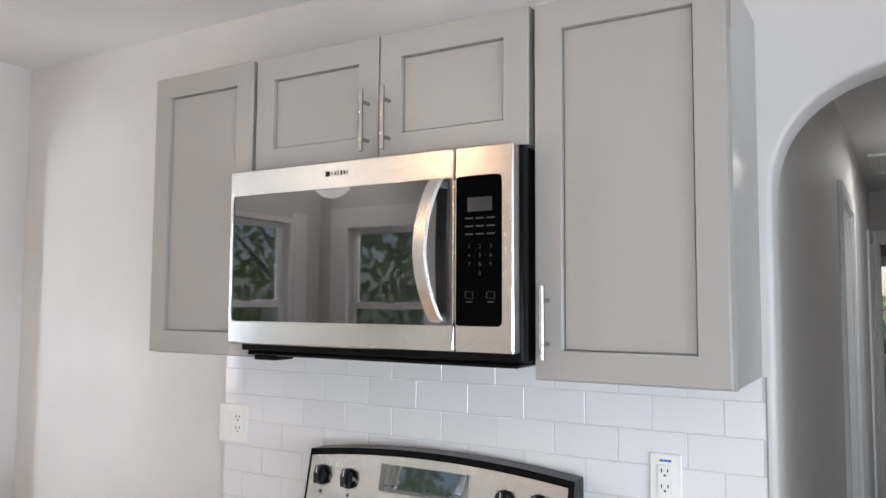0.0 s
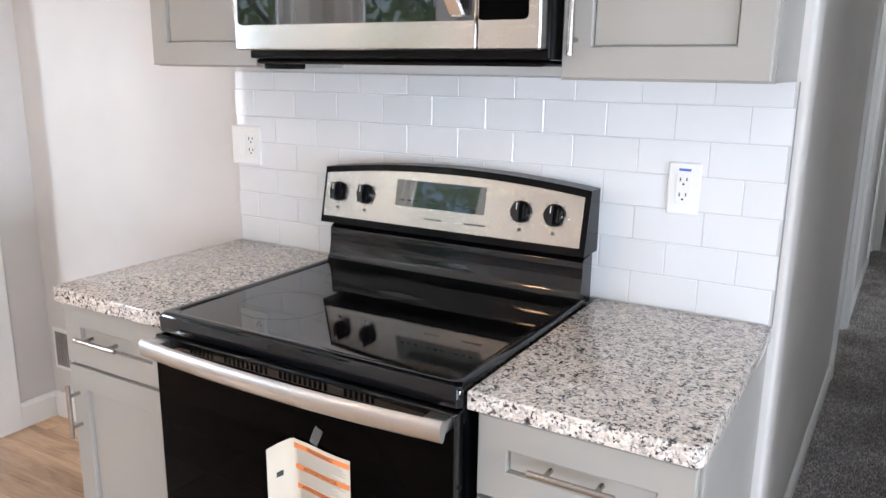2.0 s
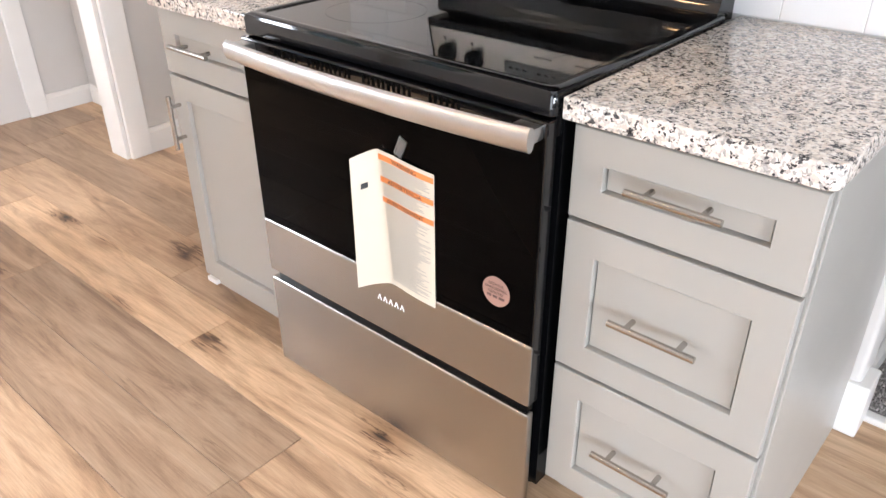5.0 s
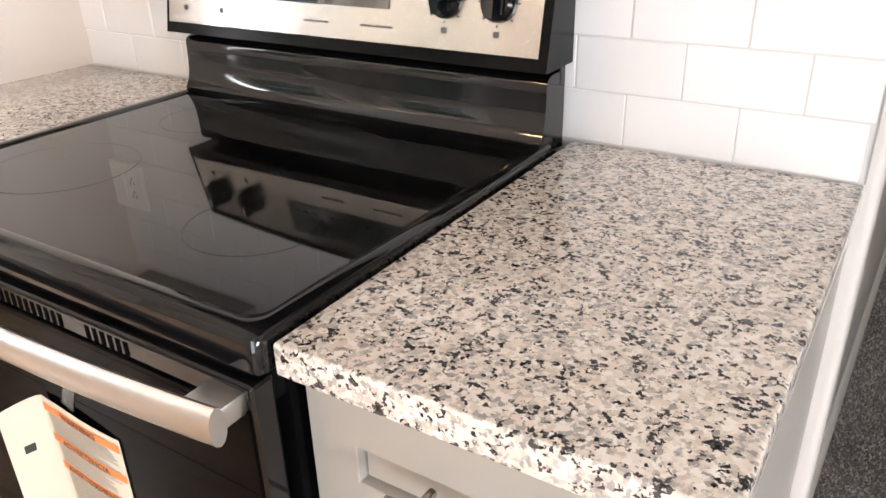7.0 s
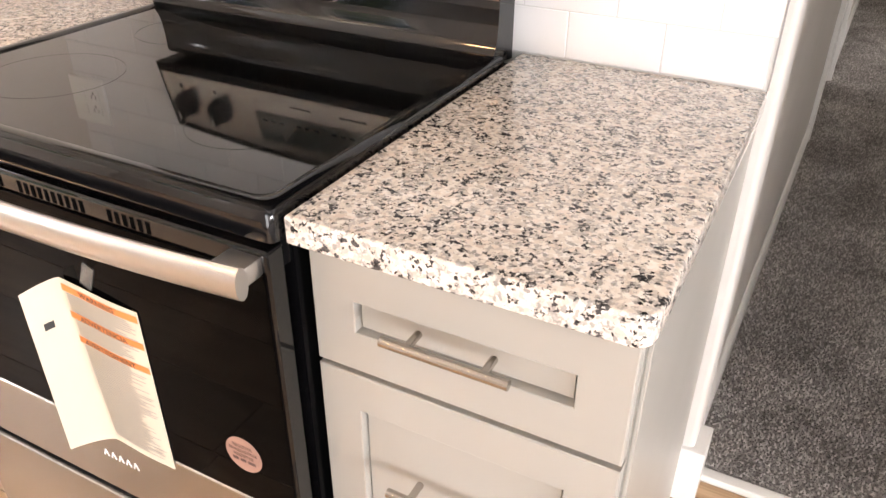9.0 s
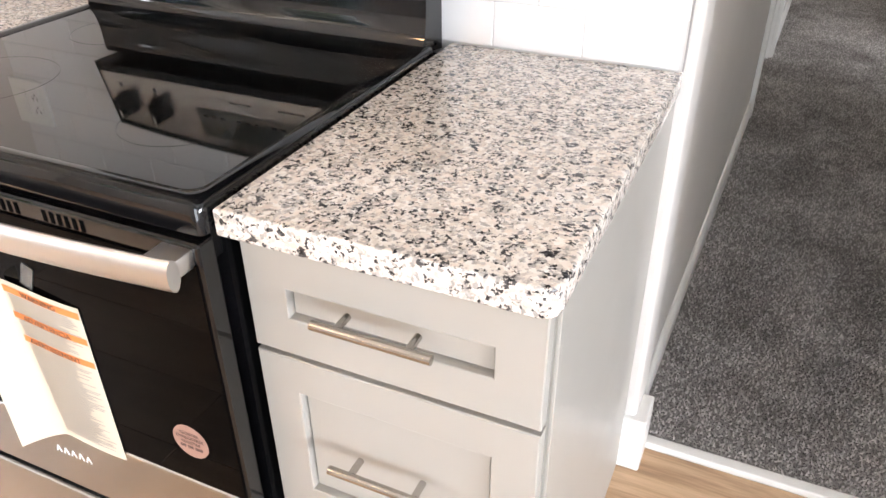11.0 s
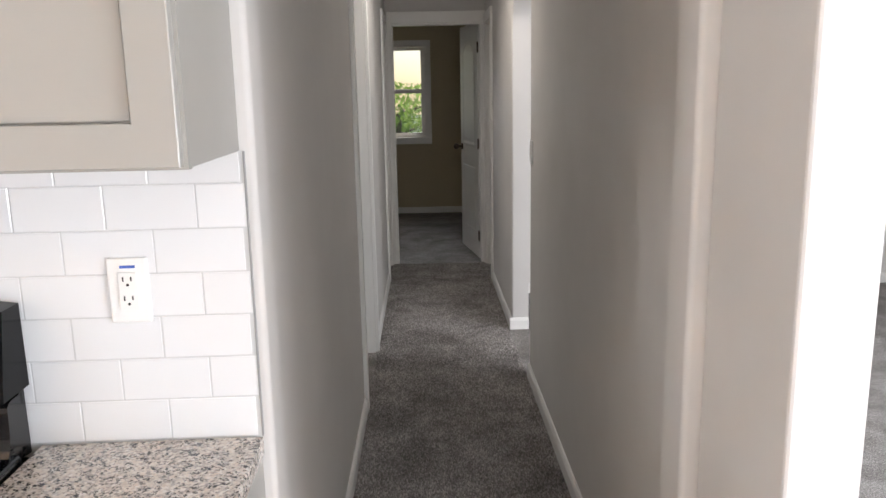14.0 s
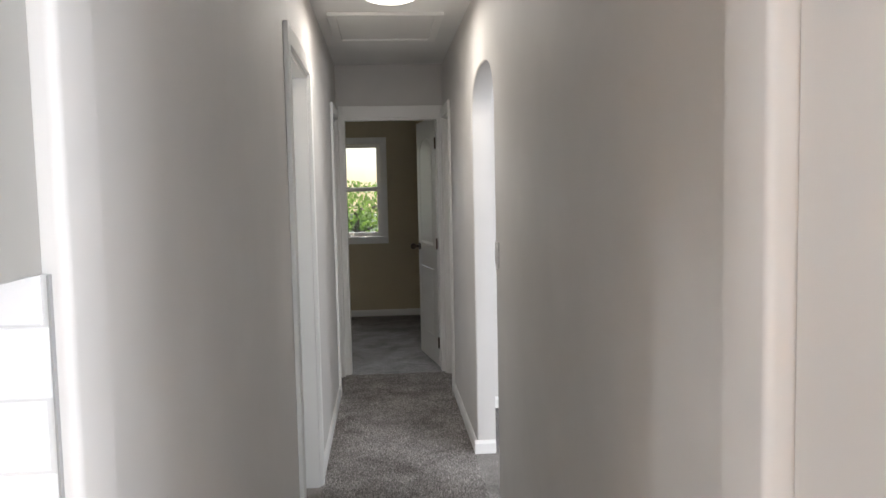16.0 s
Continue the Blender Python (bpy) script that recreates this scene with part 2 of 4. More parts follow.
knots = n.add("ShaderNodeTexVoronoi", Scale=1.0)
n.link(mp3.outputs[0], knots.inputs["Vector"])
wob = n.noise(mp2.outputs[0], 0.6, 3)
km = n.t.nodes.new("ShaderNodeMath")
km.operation = "MULTIPLY_ADD"
km.inputs[1].default_value = 0.15
n.link(wob, km.inputs[0])
n.link(knots.outputs["Distance"], km.inputs[2])
kn = n.ramp(km.outputs[0], ((0.095, (0.10, 0.075, 0.06)), (0.135, (0.34, 0.28, 0.24)), (0.19, (0.74, 0.69, 0.65)), (0.34, (1, 1, 1))))
mp4 = n.add("ShaderNodeMapping", Scale=(1.3, 11, 1))
n.link(off.outputs[0], mp4.inputs[0])
crack = n.ramp(n.noise(mp4.outputs[0], 1.5, 4, 0.6, 0.3), ((0.482, (1, 1, 1)), (0.497, (0.26, 0.20, 0.16)), (0.503, (0.26, 0.20, 0.16)), (0.518, (1, 1, 1))))
near = n.ramp(km.outputs[0], ((0.20, (1, 1, 1)), (0.40, (0, 0, 0))))
col = n.mix(near, col, n.mix(1.0, col, crack, "MULTIPLY"))
n.link(n.mix(1.0, col, kn, "MULTIPLY"), n.bsdf.inputs["Base Color"])
n.bump(g2, 0.12, 0.0008)
n.rough(g1, 0.3, 0.46)

LEAF = material("leaf", (0.07, 0.12, 0.03), 0.5)
n = Nodes(LEAF)
ge = n.t.nodes.new("ShaderNodeNewGeometry")
n.link(n.ramp(ge.outputs["Random Per Island"], ((0.0, (0.07, 0.13, 0.03)), (1.0, (0.24, 0.33, 0.10)))), n.bsdf.inputs["Base Color"])
tr = n.add("ShaderNodeBsdfTranslucent", Color=(0.30, 0.46, 0.10, 1))
ms = n.add("ShaderNodeMixShader", Fac=0.6)
n.link(n.bsdf.outputs[0], ms.inputs[1])
n.link(tr.outputs[0], ms.inputs[2])
n.link(ms.outputs[0], n.t.nodes["Material Output"].inputs[0])
BARK = painted("bark", (0.12, 0.09, 0.07), 0.9, 40, 0.8, 0.3)
GRASS = painted("grass", (0.07, 0.11, 0.04), 0.9, 60, 0.8, 0.35)

# ---- mesh helpers ----


def box(bm, x0, x1, y0, y1, z0, z1, bevel=0.0, seg=2):
    vs = [bm.verts.new((x, y, z)) for x in (x0, x1) for y in (y0, y1) for z in (z0, z1)]
    fs = [bm.faces.new([vs[i] for i in f]) for f in ((0, 1, 3, 2), (4, 6, 7, 5), (0, 4, 5, 1), (2, 3, 7, 6), (0, 2, 6, 4), (1, 5, 7, 3))]
    if bevel:
        es = list({e for f in fs for e in f.edges})
        bmesh.ops.bevel(bm, geom=es, offset=bevel, segments=seg, profile=0.5, affect="EDGES")
    return bm


def cyl(bm, a, b, r, r2=None, seg=20, caps=True):
    a, b = Vector(a), Vector(b)
    m = Matrix.Translation((a + b) / 2) @ (b - a).to_track_quat("Z", "Y").to_matrix().to_4x4()
    bmesh.ops.create_cone(bm, cap_ends=caps, segments=seg, radius1=r, radius2=r if r2 is None else r2, depth=(b - a).length, matrix=m)
    return bm


def extrude_profile(bm, pts, axis, lo, hi):
    """A closed outline of (u, v) pairs drawn out along x, y or z."""
    def at(u, w, s):
        return {"x": (s, u, w), "y": (u, s, w), "z": (u, w, s)}[axis]
    a = [bm.verts.new(at(u, w, lo)) for u, w in pts]
    b = [bm.verts.new(at(u, w, hi)) for u, w in pts]
    for i in range(len(pts)):
        j = (i + 1) % len(pts)
        bm.faces.new((a[i], a[j], b[j], b[i]))
    bm.faces.new(a[::-1])
    bm.faces.new(b)
    bmesh.ops.recalc_face_normals(bm, faces=bm.faces)
    return bm


def part(name, bm, mat, parent=None, label="", smooth=False):
    me = bpy.data.meshes.new(name)
    bmesh.ops.recalc_face_normals(bm, faces=bm.faces)
    bm.to_mesh(me)
    bm.free()
    me.materials.append(mat)
    if smooth:
        for p in me.polygons:
            p.use_smooth = True
        me.set_sharp_from_angle(angle=radians(38))
    ob = new(name, me)
    if parent is not None:
        ob.parent = parent
    if label:
        ob["label"] = label
    return ob


def B():
    return bmesh.new()


def thing(name, label, category, group="", kind="", loc=(0, 0, 0)):
    e = new(name)
    e.location = loc
    e.empty_display_size = 0.05
    return tagged(e, label, category, group, kind)


def writing(name, text, size, m, mat, parent):
    """Built-in font letters as a flat mesh, at the pose m."""
    cu = bpy.data.curves.new(name, "FONT")
    cu.body, cu.size, cu.align_x, cu.align_y, cu.extrude = text, size, "CENTER", "CENTER", 0.0001
    tmp = bpy.data.objects.new(name, cu)
    scene.collection.objects.link(tmp)
    bpy.context.view_layer.update()
    me = bpy.data.meshes.new_from_object(tmp.evaluated_get(bpy.context.evaluated_depsgraph_get()))
    bpy.data.objects.remove(tmp)
    me.transform(m)
    me.materials.clear()
    me.materials.append(mat)
    ob = new(name, me)
    ob.parent = parent
    return ob

# ---- the large structure ----


def structure(name, bm, mat, label, category, smooth=False):
    bmesh.ops.remove_doubles(bm, verts=bm.verts, dist=1e-5)
    return tagged(part(name, bm, mat, smooth=smooth), label, category, kind="structure")


XL, XR = 0.788, 1.626           # hall walls, before the hall's slight turn
AX0, AX1 = 0.807, 1.571         # arch opening
SPX0, SPX1 = 1.604, 1.722       # stub wall
YB = 0.118                      # back of the arch wall
YE = 5.30                       # end wall of the hall
YF = 8.20                       # bedroom's far wall
HALL_TURN = Matrix.Translation((1.2, 0.1, 0)) @ Matrix.Rotation(radians(-1.12), 4, "Z") @ Matrix.Translation((-1.2, -0.1, 0))


def arch_outline(u0, u1, floor, spring, crown, n=28):
    c, h = (u0 + u1) / 2, (u1 - u0) / 2
    pts = [(u0, floor)]
    for i in range(n + 1):
        a = math.pi - math.pi * i / n
        pts.append((c + h * math.copysign(abs(math.cos(a)) ** 0.8, math.cos(a)), spring + (crown - spring) * math.sin(a) ** 0.8 if 0 < i < n else spring))
    pts.append((u1, floor))
    return pts


def wall_with_arch(bm, axis, u_lo, u_hi, lo, hi, u0, u1, spring, crown, floor, top):
    """A wall slab with an arched opening that goes through it."""
    arc = arch_outline(u0, u1, floor, spring, crown)
    extrude_profile(bm, [(u_lo, floor)] + arc + [(u_hi, floor), (u_hi, top), (u_lo, top)], axis, lo, hi)
    k = 0 if axis == "y" else 1
    s = 1 if axis == "y" else 0

    def on_arc(q):
        return u0 - 1e-4 <= q.co[k] <= u1 + 1e-4 and q.co.z < crown + 1e-3
    es = [e for e in bm.edges if all(on_arc(q) for q in e.verts) and all(abs(q.co[s] - lo) < 1e-6 for q in e.verts) and not all(abs(q.co.z - floor) < 1e-6 for q in e.verts)]
    bmesh.ops.bevel(bm, geom=es, offset=0.013, segments=5, profile=0.5, affect="EDGES")


bm = B()
wall_with_arch(bm, "y", -2.02, SPX1, 0.008, YB, AX0, AX1, 1.80, 2.092, FL, CEIL)
structure("wall_range", bm, WALL, "light greige painted kitchen wall with an arched hall opening", "wall", True)
structure("wall_stub", box(B(), SPX0, SPX1, -0.315, 0.0075, FL, CEIL, 0.006), WALL, "short greige painted wall end beside the arch", "wall")
structure("wall_kitchen_left", box(B(), -2.02, -1.90, -0.24, 0.0075, FL, CEIL), WALL, "greige painted return wall beside the cased opening", "wall")
structure("wall_opening_header", box(B(), -2.02, -1.90, -1.35, -0.241, 2.14, CEIL), WALL, "greige painted header above the cased opening", "wall")
structure("wall_kitchen_left_rear", box(B(), -2.02, -1.90, -1.6, -1.351, FL, CEIL), WALL, "greige painted wall beyond the cased opening", "wall")
structure("wall_dining_north", box(B(), -2.83, -2.021, 0.008, YB, FL, CEIL), WALL, "greige painted wall of the dining corner", "wall")


def wall_with_window(name, axis, u_lo, u_hi, lo, hi, u0, u1, z0, z1, mat, label):
    bm = B()
    for a, c, d, e in ((u_lo, u0, FL, CEIL), (u1, u_hi, FL, CEIL), (u0, u1, FL, z0), (u0, u1, z1, CEIL)):
        if axis == "y":
            box(bm, a, c, lo, hi, d, e)
        else:
            box(bm, lo, hi, a, c, d, e)
    return structure(name, bm, mat, label, "wall")


# the opening from 1.15 to 2.75 is unseen, added for its lamp
bm = B()
for a, c, d, e in ((-2.70, -2.43, FL, CEIL), (-1.74, 1.15, FL, CEIL), (2.75, 5.1, FL, CEIL), (-2.43, -1.74, FL, 0.97), (-2.43, -1.74, 2.13, CEIL), (1.15, 2.75, 2.1, CEIL)):
    box(bm, a, c, -3.69, -3.57, d, e)
structure("wall_rear", bm, WALL, "greige painted rear wall with a window and an added opening for light", "wall")
bm = B()
for a, c, d, e in ((-3.69, -3.225, FL, CEIL), (-2.50, -2.42, FL, CEIL), (-1.80, YB, FL, CEIL), (-3.225, -2.50, FL, 0.97), (-3.225, -2.50, 2.15, CEIL), (-2.42, -1.80, FL, 0.97), (-2.42, -1.80, 2.15, CEIL)):
    box(bm, -2.83, -2.70, a, c, d, e)
structure("wall_dining_left", bm, WALL, "greige painted dining wall with a window and an added one", "wall")
bm = B()
for a, c, d, e in ((-3.69, -3.35, FL, CEIL), (-1.25, 0.4, FL, CEIL), (2.0, 4.2, FL, CEIL), (-3.35, -1.25, FL, 0.55), (-3.35, -1.25, 2.12, CEIL), (0.4, 2.0, FL, 0.85), (0.4, 2.0, 2.1, CEIL)):
    box(bm, 5.1, 5.22, a, c, d, e)
structure("wall_living_east", bm, WALL, "greige painted living room wall with two added windows", "wall")
structure("wall_living_north", box(B(), XR + 0.11, 5.22, 4.2, 4.32, FL, CEIL), WALL, "greige painted living room wall", "wall")

# hall: left wall with two doors, right wall with an arch and a door
D1A, D1B = 2.160, 2.960
D2A, D2B = 4.700, 5.235
HEAD = 2.075
bm = B()
for a, c, d, e in ((YB - 0.03, D1A, FL, CEIL), (D1B, D2A, FL, CEIL), (D2B, YE + 0.11, FL, CEIL), (D1A, D1B, HEAD, CEIL), (D2A, D2B, HEAD, CEIL)):
    box(bm, XL - 0.11, XL, a, c, d, e)
structure("wall_hall_left", bm, WALL, "greige painted hall wall with two doorways", "wall")
RDA, RDB = 4.680, 5.235
bm = B()
wall_with_arch(bm, "x", YB - 0.03, RDA, XR, XR + 0.105, 2.510, 3.335, 1.85, 2.115, FL, CEIL)
box(bm, XR, XR + 0.105, RDA, RDB, HEAD, CEIL)
box(bm, XR, XR + 0.105, RDB, YE + 0.11, FL, CEIL)
structure("wall_hall_right", bm, WALL, "greige painted hall wall with an arched side opening", "wall", True)
EX0, EX1, EHEAD = 0.838, 1.595, 2.087
bm = B()
box(bm, XL, EX0, YE, YE + 0.11, FL, CEIL)
box(bm, EX1, XR, YE, YE + 0.11, FL, CEIL)
box(bm, EX0, EX1, YE, YE + 0.11, EHEAD, CEIL)
structure("wall_hall_end", bm, WALL, "greige painted wall around the bedroom doorway", "wall")
wall_with_window("wall_bedroom_far", "y", -0.9, 2.7, YF, YF + 0.12, 0.335, 1.118, 0.985, 2.06, BEDROOM, "tan painted bedroom wall with a window")
structure("wall_bedroom_left", box(B(), -1.0, -0.9, YE + 0.11, YF + 0.12, FL, CEIL), BEDROOM, "tan painted bedroom wall", "wall")
structure("wall_bedroom_right", box(B(), 2.7, 2.8, YE, YF + 0.12, FL, CEIL), BEDROOM, "tan painted bedroom wall", "wall")
structure("wall_bedroom_near_left", box(B(), -1.0, XL - 0.11, YE + 0.011, YE + 0.11, FL, CEIL), BEDROOM, "tan painted bedroom wall", "wall")
structure("wall_bedroom_near_right", box(B(), XR + 0.105, 2.8, YE + 0.011, YE + 0.11, FL, CEIL), BEDROOM, "tan painted bedroom wall", "wall")
structure("wall_closet_back", box(B(), -0.2, XL - 0.11, 1.2, 1.3, FL, CEIL), WALL, "greige painted wall behind the hall door", "wall")
structure("wall_bath_back", box(B(), -0.3, -0.2, 1.2, YE, FL, CEIL), WALL, "greige painted wall behind the hall door", "wall")
structure("ceiling", box(B(), -2.9, 5.25, -3.75, YF + 0.15, CEIL, CEIL + 0.1), CEILING, "matt white painted ceiling", "ceiling")

bm = B()
box(bm, -2.83, SPX0 + 0.1, -3.69, 0.09, -0.1, FL - 0.006)
structure("floor", bm, DARK_SLOT, "subfloor under the wood-look vinyl planks", "floor")
bm = B()
box(bm, -1.0, 5.25, 0.095, YF + 0.15, -0.1, CARPET)
box(bm, SPX1, 5.25, -3.69, 0.0951, -0.1, CARPET)
structure("carpet", bm, CARPETING, "dark grey cut-pile carpet in the hall and living room", "carpet")
structure("threshold", box(B(), AX0 + 0.001, SPX0, 0.074, 0.102, FL - 0.004, CARPET + 0.003, 0.003), TRIM, "pale transition strip between vinyl and carpet", "threshold")

# outdoors
structure("ground", box(B(), -60, 60, -60, 70, -0.6, -0.5), GRASS, "green lawn round the house", "ground")


# skirting boards: flat board with an eased top
def skirting(name, a, b2, side, thick=0.014, height=0.085, base=FL):
    """a, b2: ends on the wall's face; side: +1 or -1, the way the board faces, on the other axis."""
    pts = [(0, 0), (thick, 0), (thick, height - 0.018), (thick * 0.55, height - 0.004), (thick * 0.3, height), (0, height)]
    bm = B()
    if a[0] == b2[0]:
        extrude_profile(bm, [(a[0] + side * u, base + w) for u, w in pts], "y", min(a[1], b2[1]), max(a[1], b2[1]))
    else:
        extrude_profile(bm, [(a[1] + side * u, base + w) for u, w in pts], "x", min(a[0], b2[0]), max(a[0], b2[0]))
    return structure(name, bm, TRIM, "white painted skirting board", "baseboard")


skirting("baseboard_range_wall", (-1.885, 0.008), (-0.77, 0.008), -1, height=0.105)
skirting("baseboard_kitchen_left", (-1.90, -0.152), (-1.90, 0.008), 1, height=0.105)
skirting("baseboard_dining", (-2.70, -0.214), (-2.70, 0.008), 1)
skirting("baseboard_dining_rear", (-2.70, -2.6), (-2.70, -1.206), 1)
skirting("baseboard_dining_north", (-2.68, 0.008), (-2.021, 0.008), -1)
skirting("baseboard_hall_left", (XL, YB), (XL, D1A - 0.075), 1, base=CARPET - 0.01)
skirting("baseboard_hall_left_far", (XL, D1B + 0.075), (XL, D2A - 0.07), 1, base=CARPET - 0.01)
skirting("baseboard_hall_right", (XR, YB), (XR, 2.510), -1, base=CARPET - 0.01)
skirting("baseboard_hall_right_far", (XR, 3.335), (XR, RDA - 0.07), -1, base=CARPET - 0.01)
skirting("baseboard_arch_far", (XR - 0.014, 3.335), (XR + 0.105, 3.335), -1, base=CARPET - 0.01)
skirting("baseboard_bedroom", (-0.9, YF), (2.7, YF), -1, base=CARPET - 0.01)
skirting("baseboard_living", (XR + 0.11, 4.2), (5.1, 4.2), -1, base=CARPET - 0.01)
structure("baseboard_arch_jamb", box(B(), 0.776, AX0 + 0.024, -0.004, 0.088, FL, FL + 0.142, 0.004), TRIM, "white skirting end at the arch jamb", "baseboard")


def casing_set(name, axis, plane, side, a, b2, head, w=0.072, t=0.018, base=CARPET, depth=0.11, label="white painted door casing", hw=None):
    """Casing round a doorway: two legs and a head, and the lining of the opening."""
    root = thing(name, label, "door casing", kind="structure")
    hw = hw or w

    def board(nm, u0, u1, z0, z1):
        bm = B()
        lo, hi = sorted((plane, plane + side * t))
        if axis == "x":
            box(bm, lo, hi, u0, u1, z0, z1, 0.003)
        else:
            box(bm, u0, u1, lo, hi, z0, z1, 0.003)
        return part(nm, bm, TRIM, root)
    board("leg", a - w, a, base, head + hw)
    board("leg", b2, b2 + w, base, head + hw)
    board("head", a, b2, head, head + hw)
    for nm, u0, u1, z0, z1 in (("jamb", a, a + 0.016, base, head), ("jamb", b2 - 0.016, b2, base, head), ("lintel", a + 0.016, b2 - 0.016, head - 0.016, head)):
        lo, hi = sorted((plane - side * 0.001, plane - side * depth))
        part(nm, box(B(), lo, hi, u0, u1, z0, z1) if axis == "x" else box(B(), u0, u1, lo, hi, z0, z1), TRIM, root)
    return root


casing_set("door_casing_hall_left", "x", XL, 1, D1A, D1B, HEAD)
casing_set("door_casing_hall_left_far", "x", XL, 1, D2A, D2B, HEAD, 0.065)
casing_set("door_casing_hall_right", "x", XR, -1, RDA, RDB, HEAD, 0.07)
casing_set("door_casing_bedroom", "y", YE, -1, EX0, EX1, EHEAD, 0.034, hw=0.092)
casing_set("door_casing_dining", "x", -1.90, 1, -1.26, -0.245, 2.13, 0.092, 0.02, FL, 0.12)


casing_set("door_casing_dining_wall", "x", -2.70, 1, -1.12, -0.30, 2.08, 0.085, 0.018, FL, 0.1)


def panel_door(name, w, label, knob=True, h=2.02):
    """A white moulded door, hinged at x = 0, closed along +x, with an arched upper panel and a lower panel; handle and hinges."""
    root = thing(name, label, "door")
    th = 0.035
    part("leaf", box(B(), 0, w, -th / 2, th / 2, 0, h, 0.002), TRIM, root)
    for s in (-1, 1):
        y = s * (th / 2)
        for z0, z1, arched in ((0.22, 0.80, False), (0.98, 1.78, True)):
            out = [(0.12, z0), (w - 0.12, z0), (w - 0.12, z1)]
            if arched:
                c, hw = w / 2, w / 2 - 0.12
                out += [(c + hw * math.cos(math.pi * i / 12), z1 + 0.12 * math.sin(math.pi * i / 12)) for i in range(1, 12)]
            out.append((0.12, z1))
            bm = B()
            cx_, cz_ = sum(p[0] for p in out) / len(out), sum(p[1] for p in out) / len(out)
            rings = []
            for shrink, dep in ((1.0, 0.0015), (0.95, 0.006), (0.90, 0.001), (0.82, 0.0035), (0.80, 0.0035)):
                rings.append([bm.verts.new((cx_ + (px - cx_) * (shrink if abs(px - cx_) > 0 else 1), y + s * dep, cz_ + (pz - cz_) * (1 - (1 - shrink) * 0.55))) for px, pz in out])
            for r0, r1 in zip(rings, rings[1:]):
                for i in range(len(out)):
                    j = (i + 1) % len(out)
                    bm.faces.new((r0[i], r0[j], r1[j], r1[i]))
            bm.faces.new(rings[-1])
            part("raised_panel", bm, TRIM, root, smooth=False)
        if not knob:
            continue
        bm = B()
        cyl(bm, (w - 0.065, y, 0.96), (w - 0.065, y + s * 0.012, 0.96), 0.03)
        cyl(bm, (w - 0.065, y + s * 0.012, 0.96), (w - 0.065, y + s * 0.05, 0.96), 0.011)
        bmesh.ops.create_uvsphere(bm, u_segments=16, v_segments=10, radius=0.027, matrix=Matrix.Translation((w - 0.065, y + s * 0.062, 0.96)))
        part("door_knob", bm, BRONZE, root, "dark bronze knob", True)
    for z in (0.2, 1.02, 1.84):
        bm = B()
        box(bm, -0.012, 0.03, th / 2, th / 2 + 0.003, z - 0.045, z + 0.045)
        cyl(bm, (-0.006, th / 2 + 0.004, z - 0.045), (-0.006, th / 2 + 0.004, z + 0.045), 0.006)
        part("hinge", bm, BRONZE, root, "dark bronze hinge")
    return root


door = panel_door("door_bedroom", EX1 - EX0 - 0.038, "white moulded bedroom door with arched panel, standing open", h=2.055)
door.matrix_world = pose(EX1 - 0.006, YE + 0.13, CARPET + 0.01, 0, 0, 99.5)
door = panel_door("door_hall", D1B - D1A - 0.038, "white moulded hall door, closed", False)
door.matrix_world = pose(XL - 0.085, D1A + 0.019, CARPET + 0.008, 0, 0, 90)
door = panel_door("door_hall", D2B - D2A - 0.038, "white moulded hall door, closed", False)
door.matrix_world = pose(XL - 0.085, D2A + 0.019, CARPET + 0.008, 0, 0, 90)
door = panel_door("door_hall", RDB - RDA - 0.038, "white moulded hall door, closed", False)
door.matrix_world = pose(XR + 0.085, RDA + 0.019, CARPET + 0.008, 0, 0, 90)


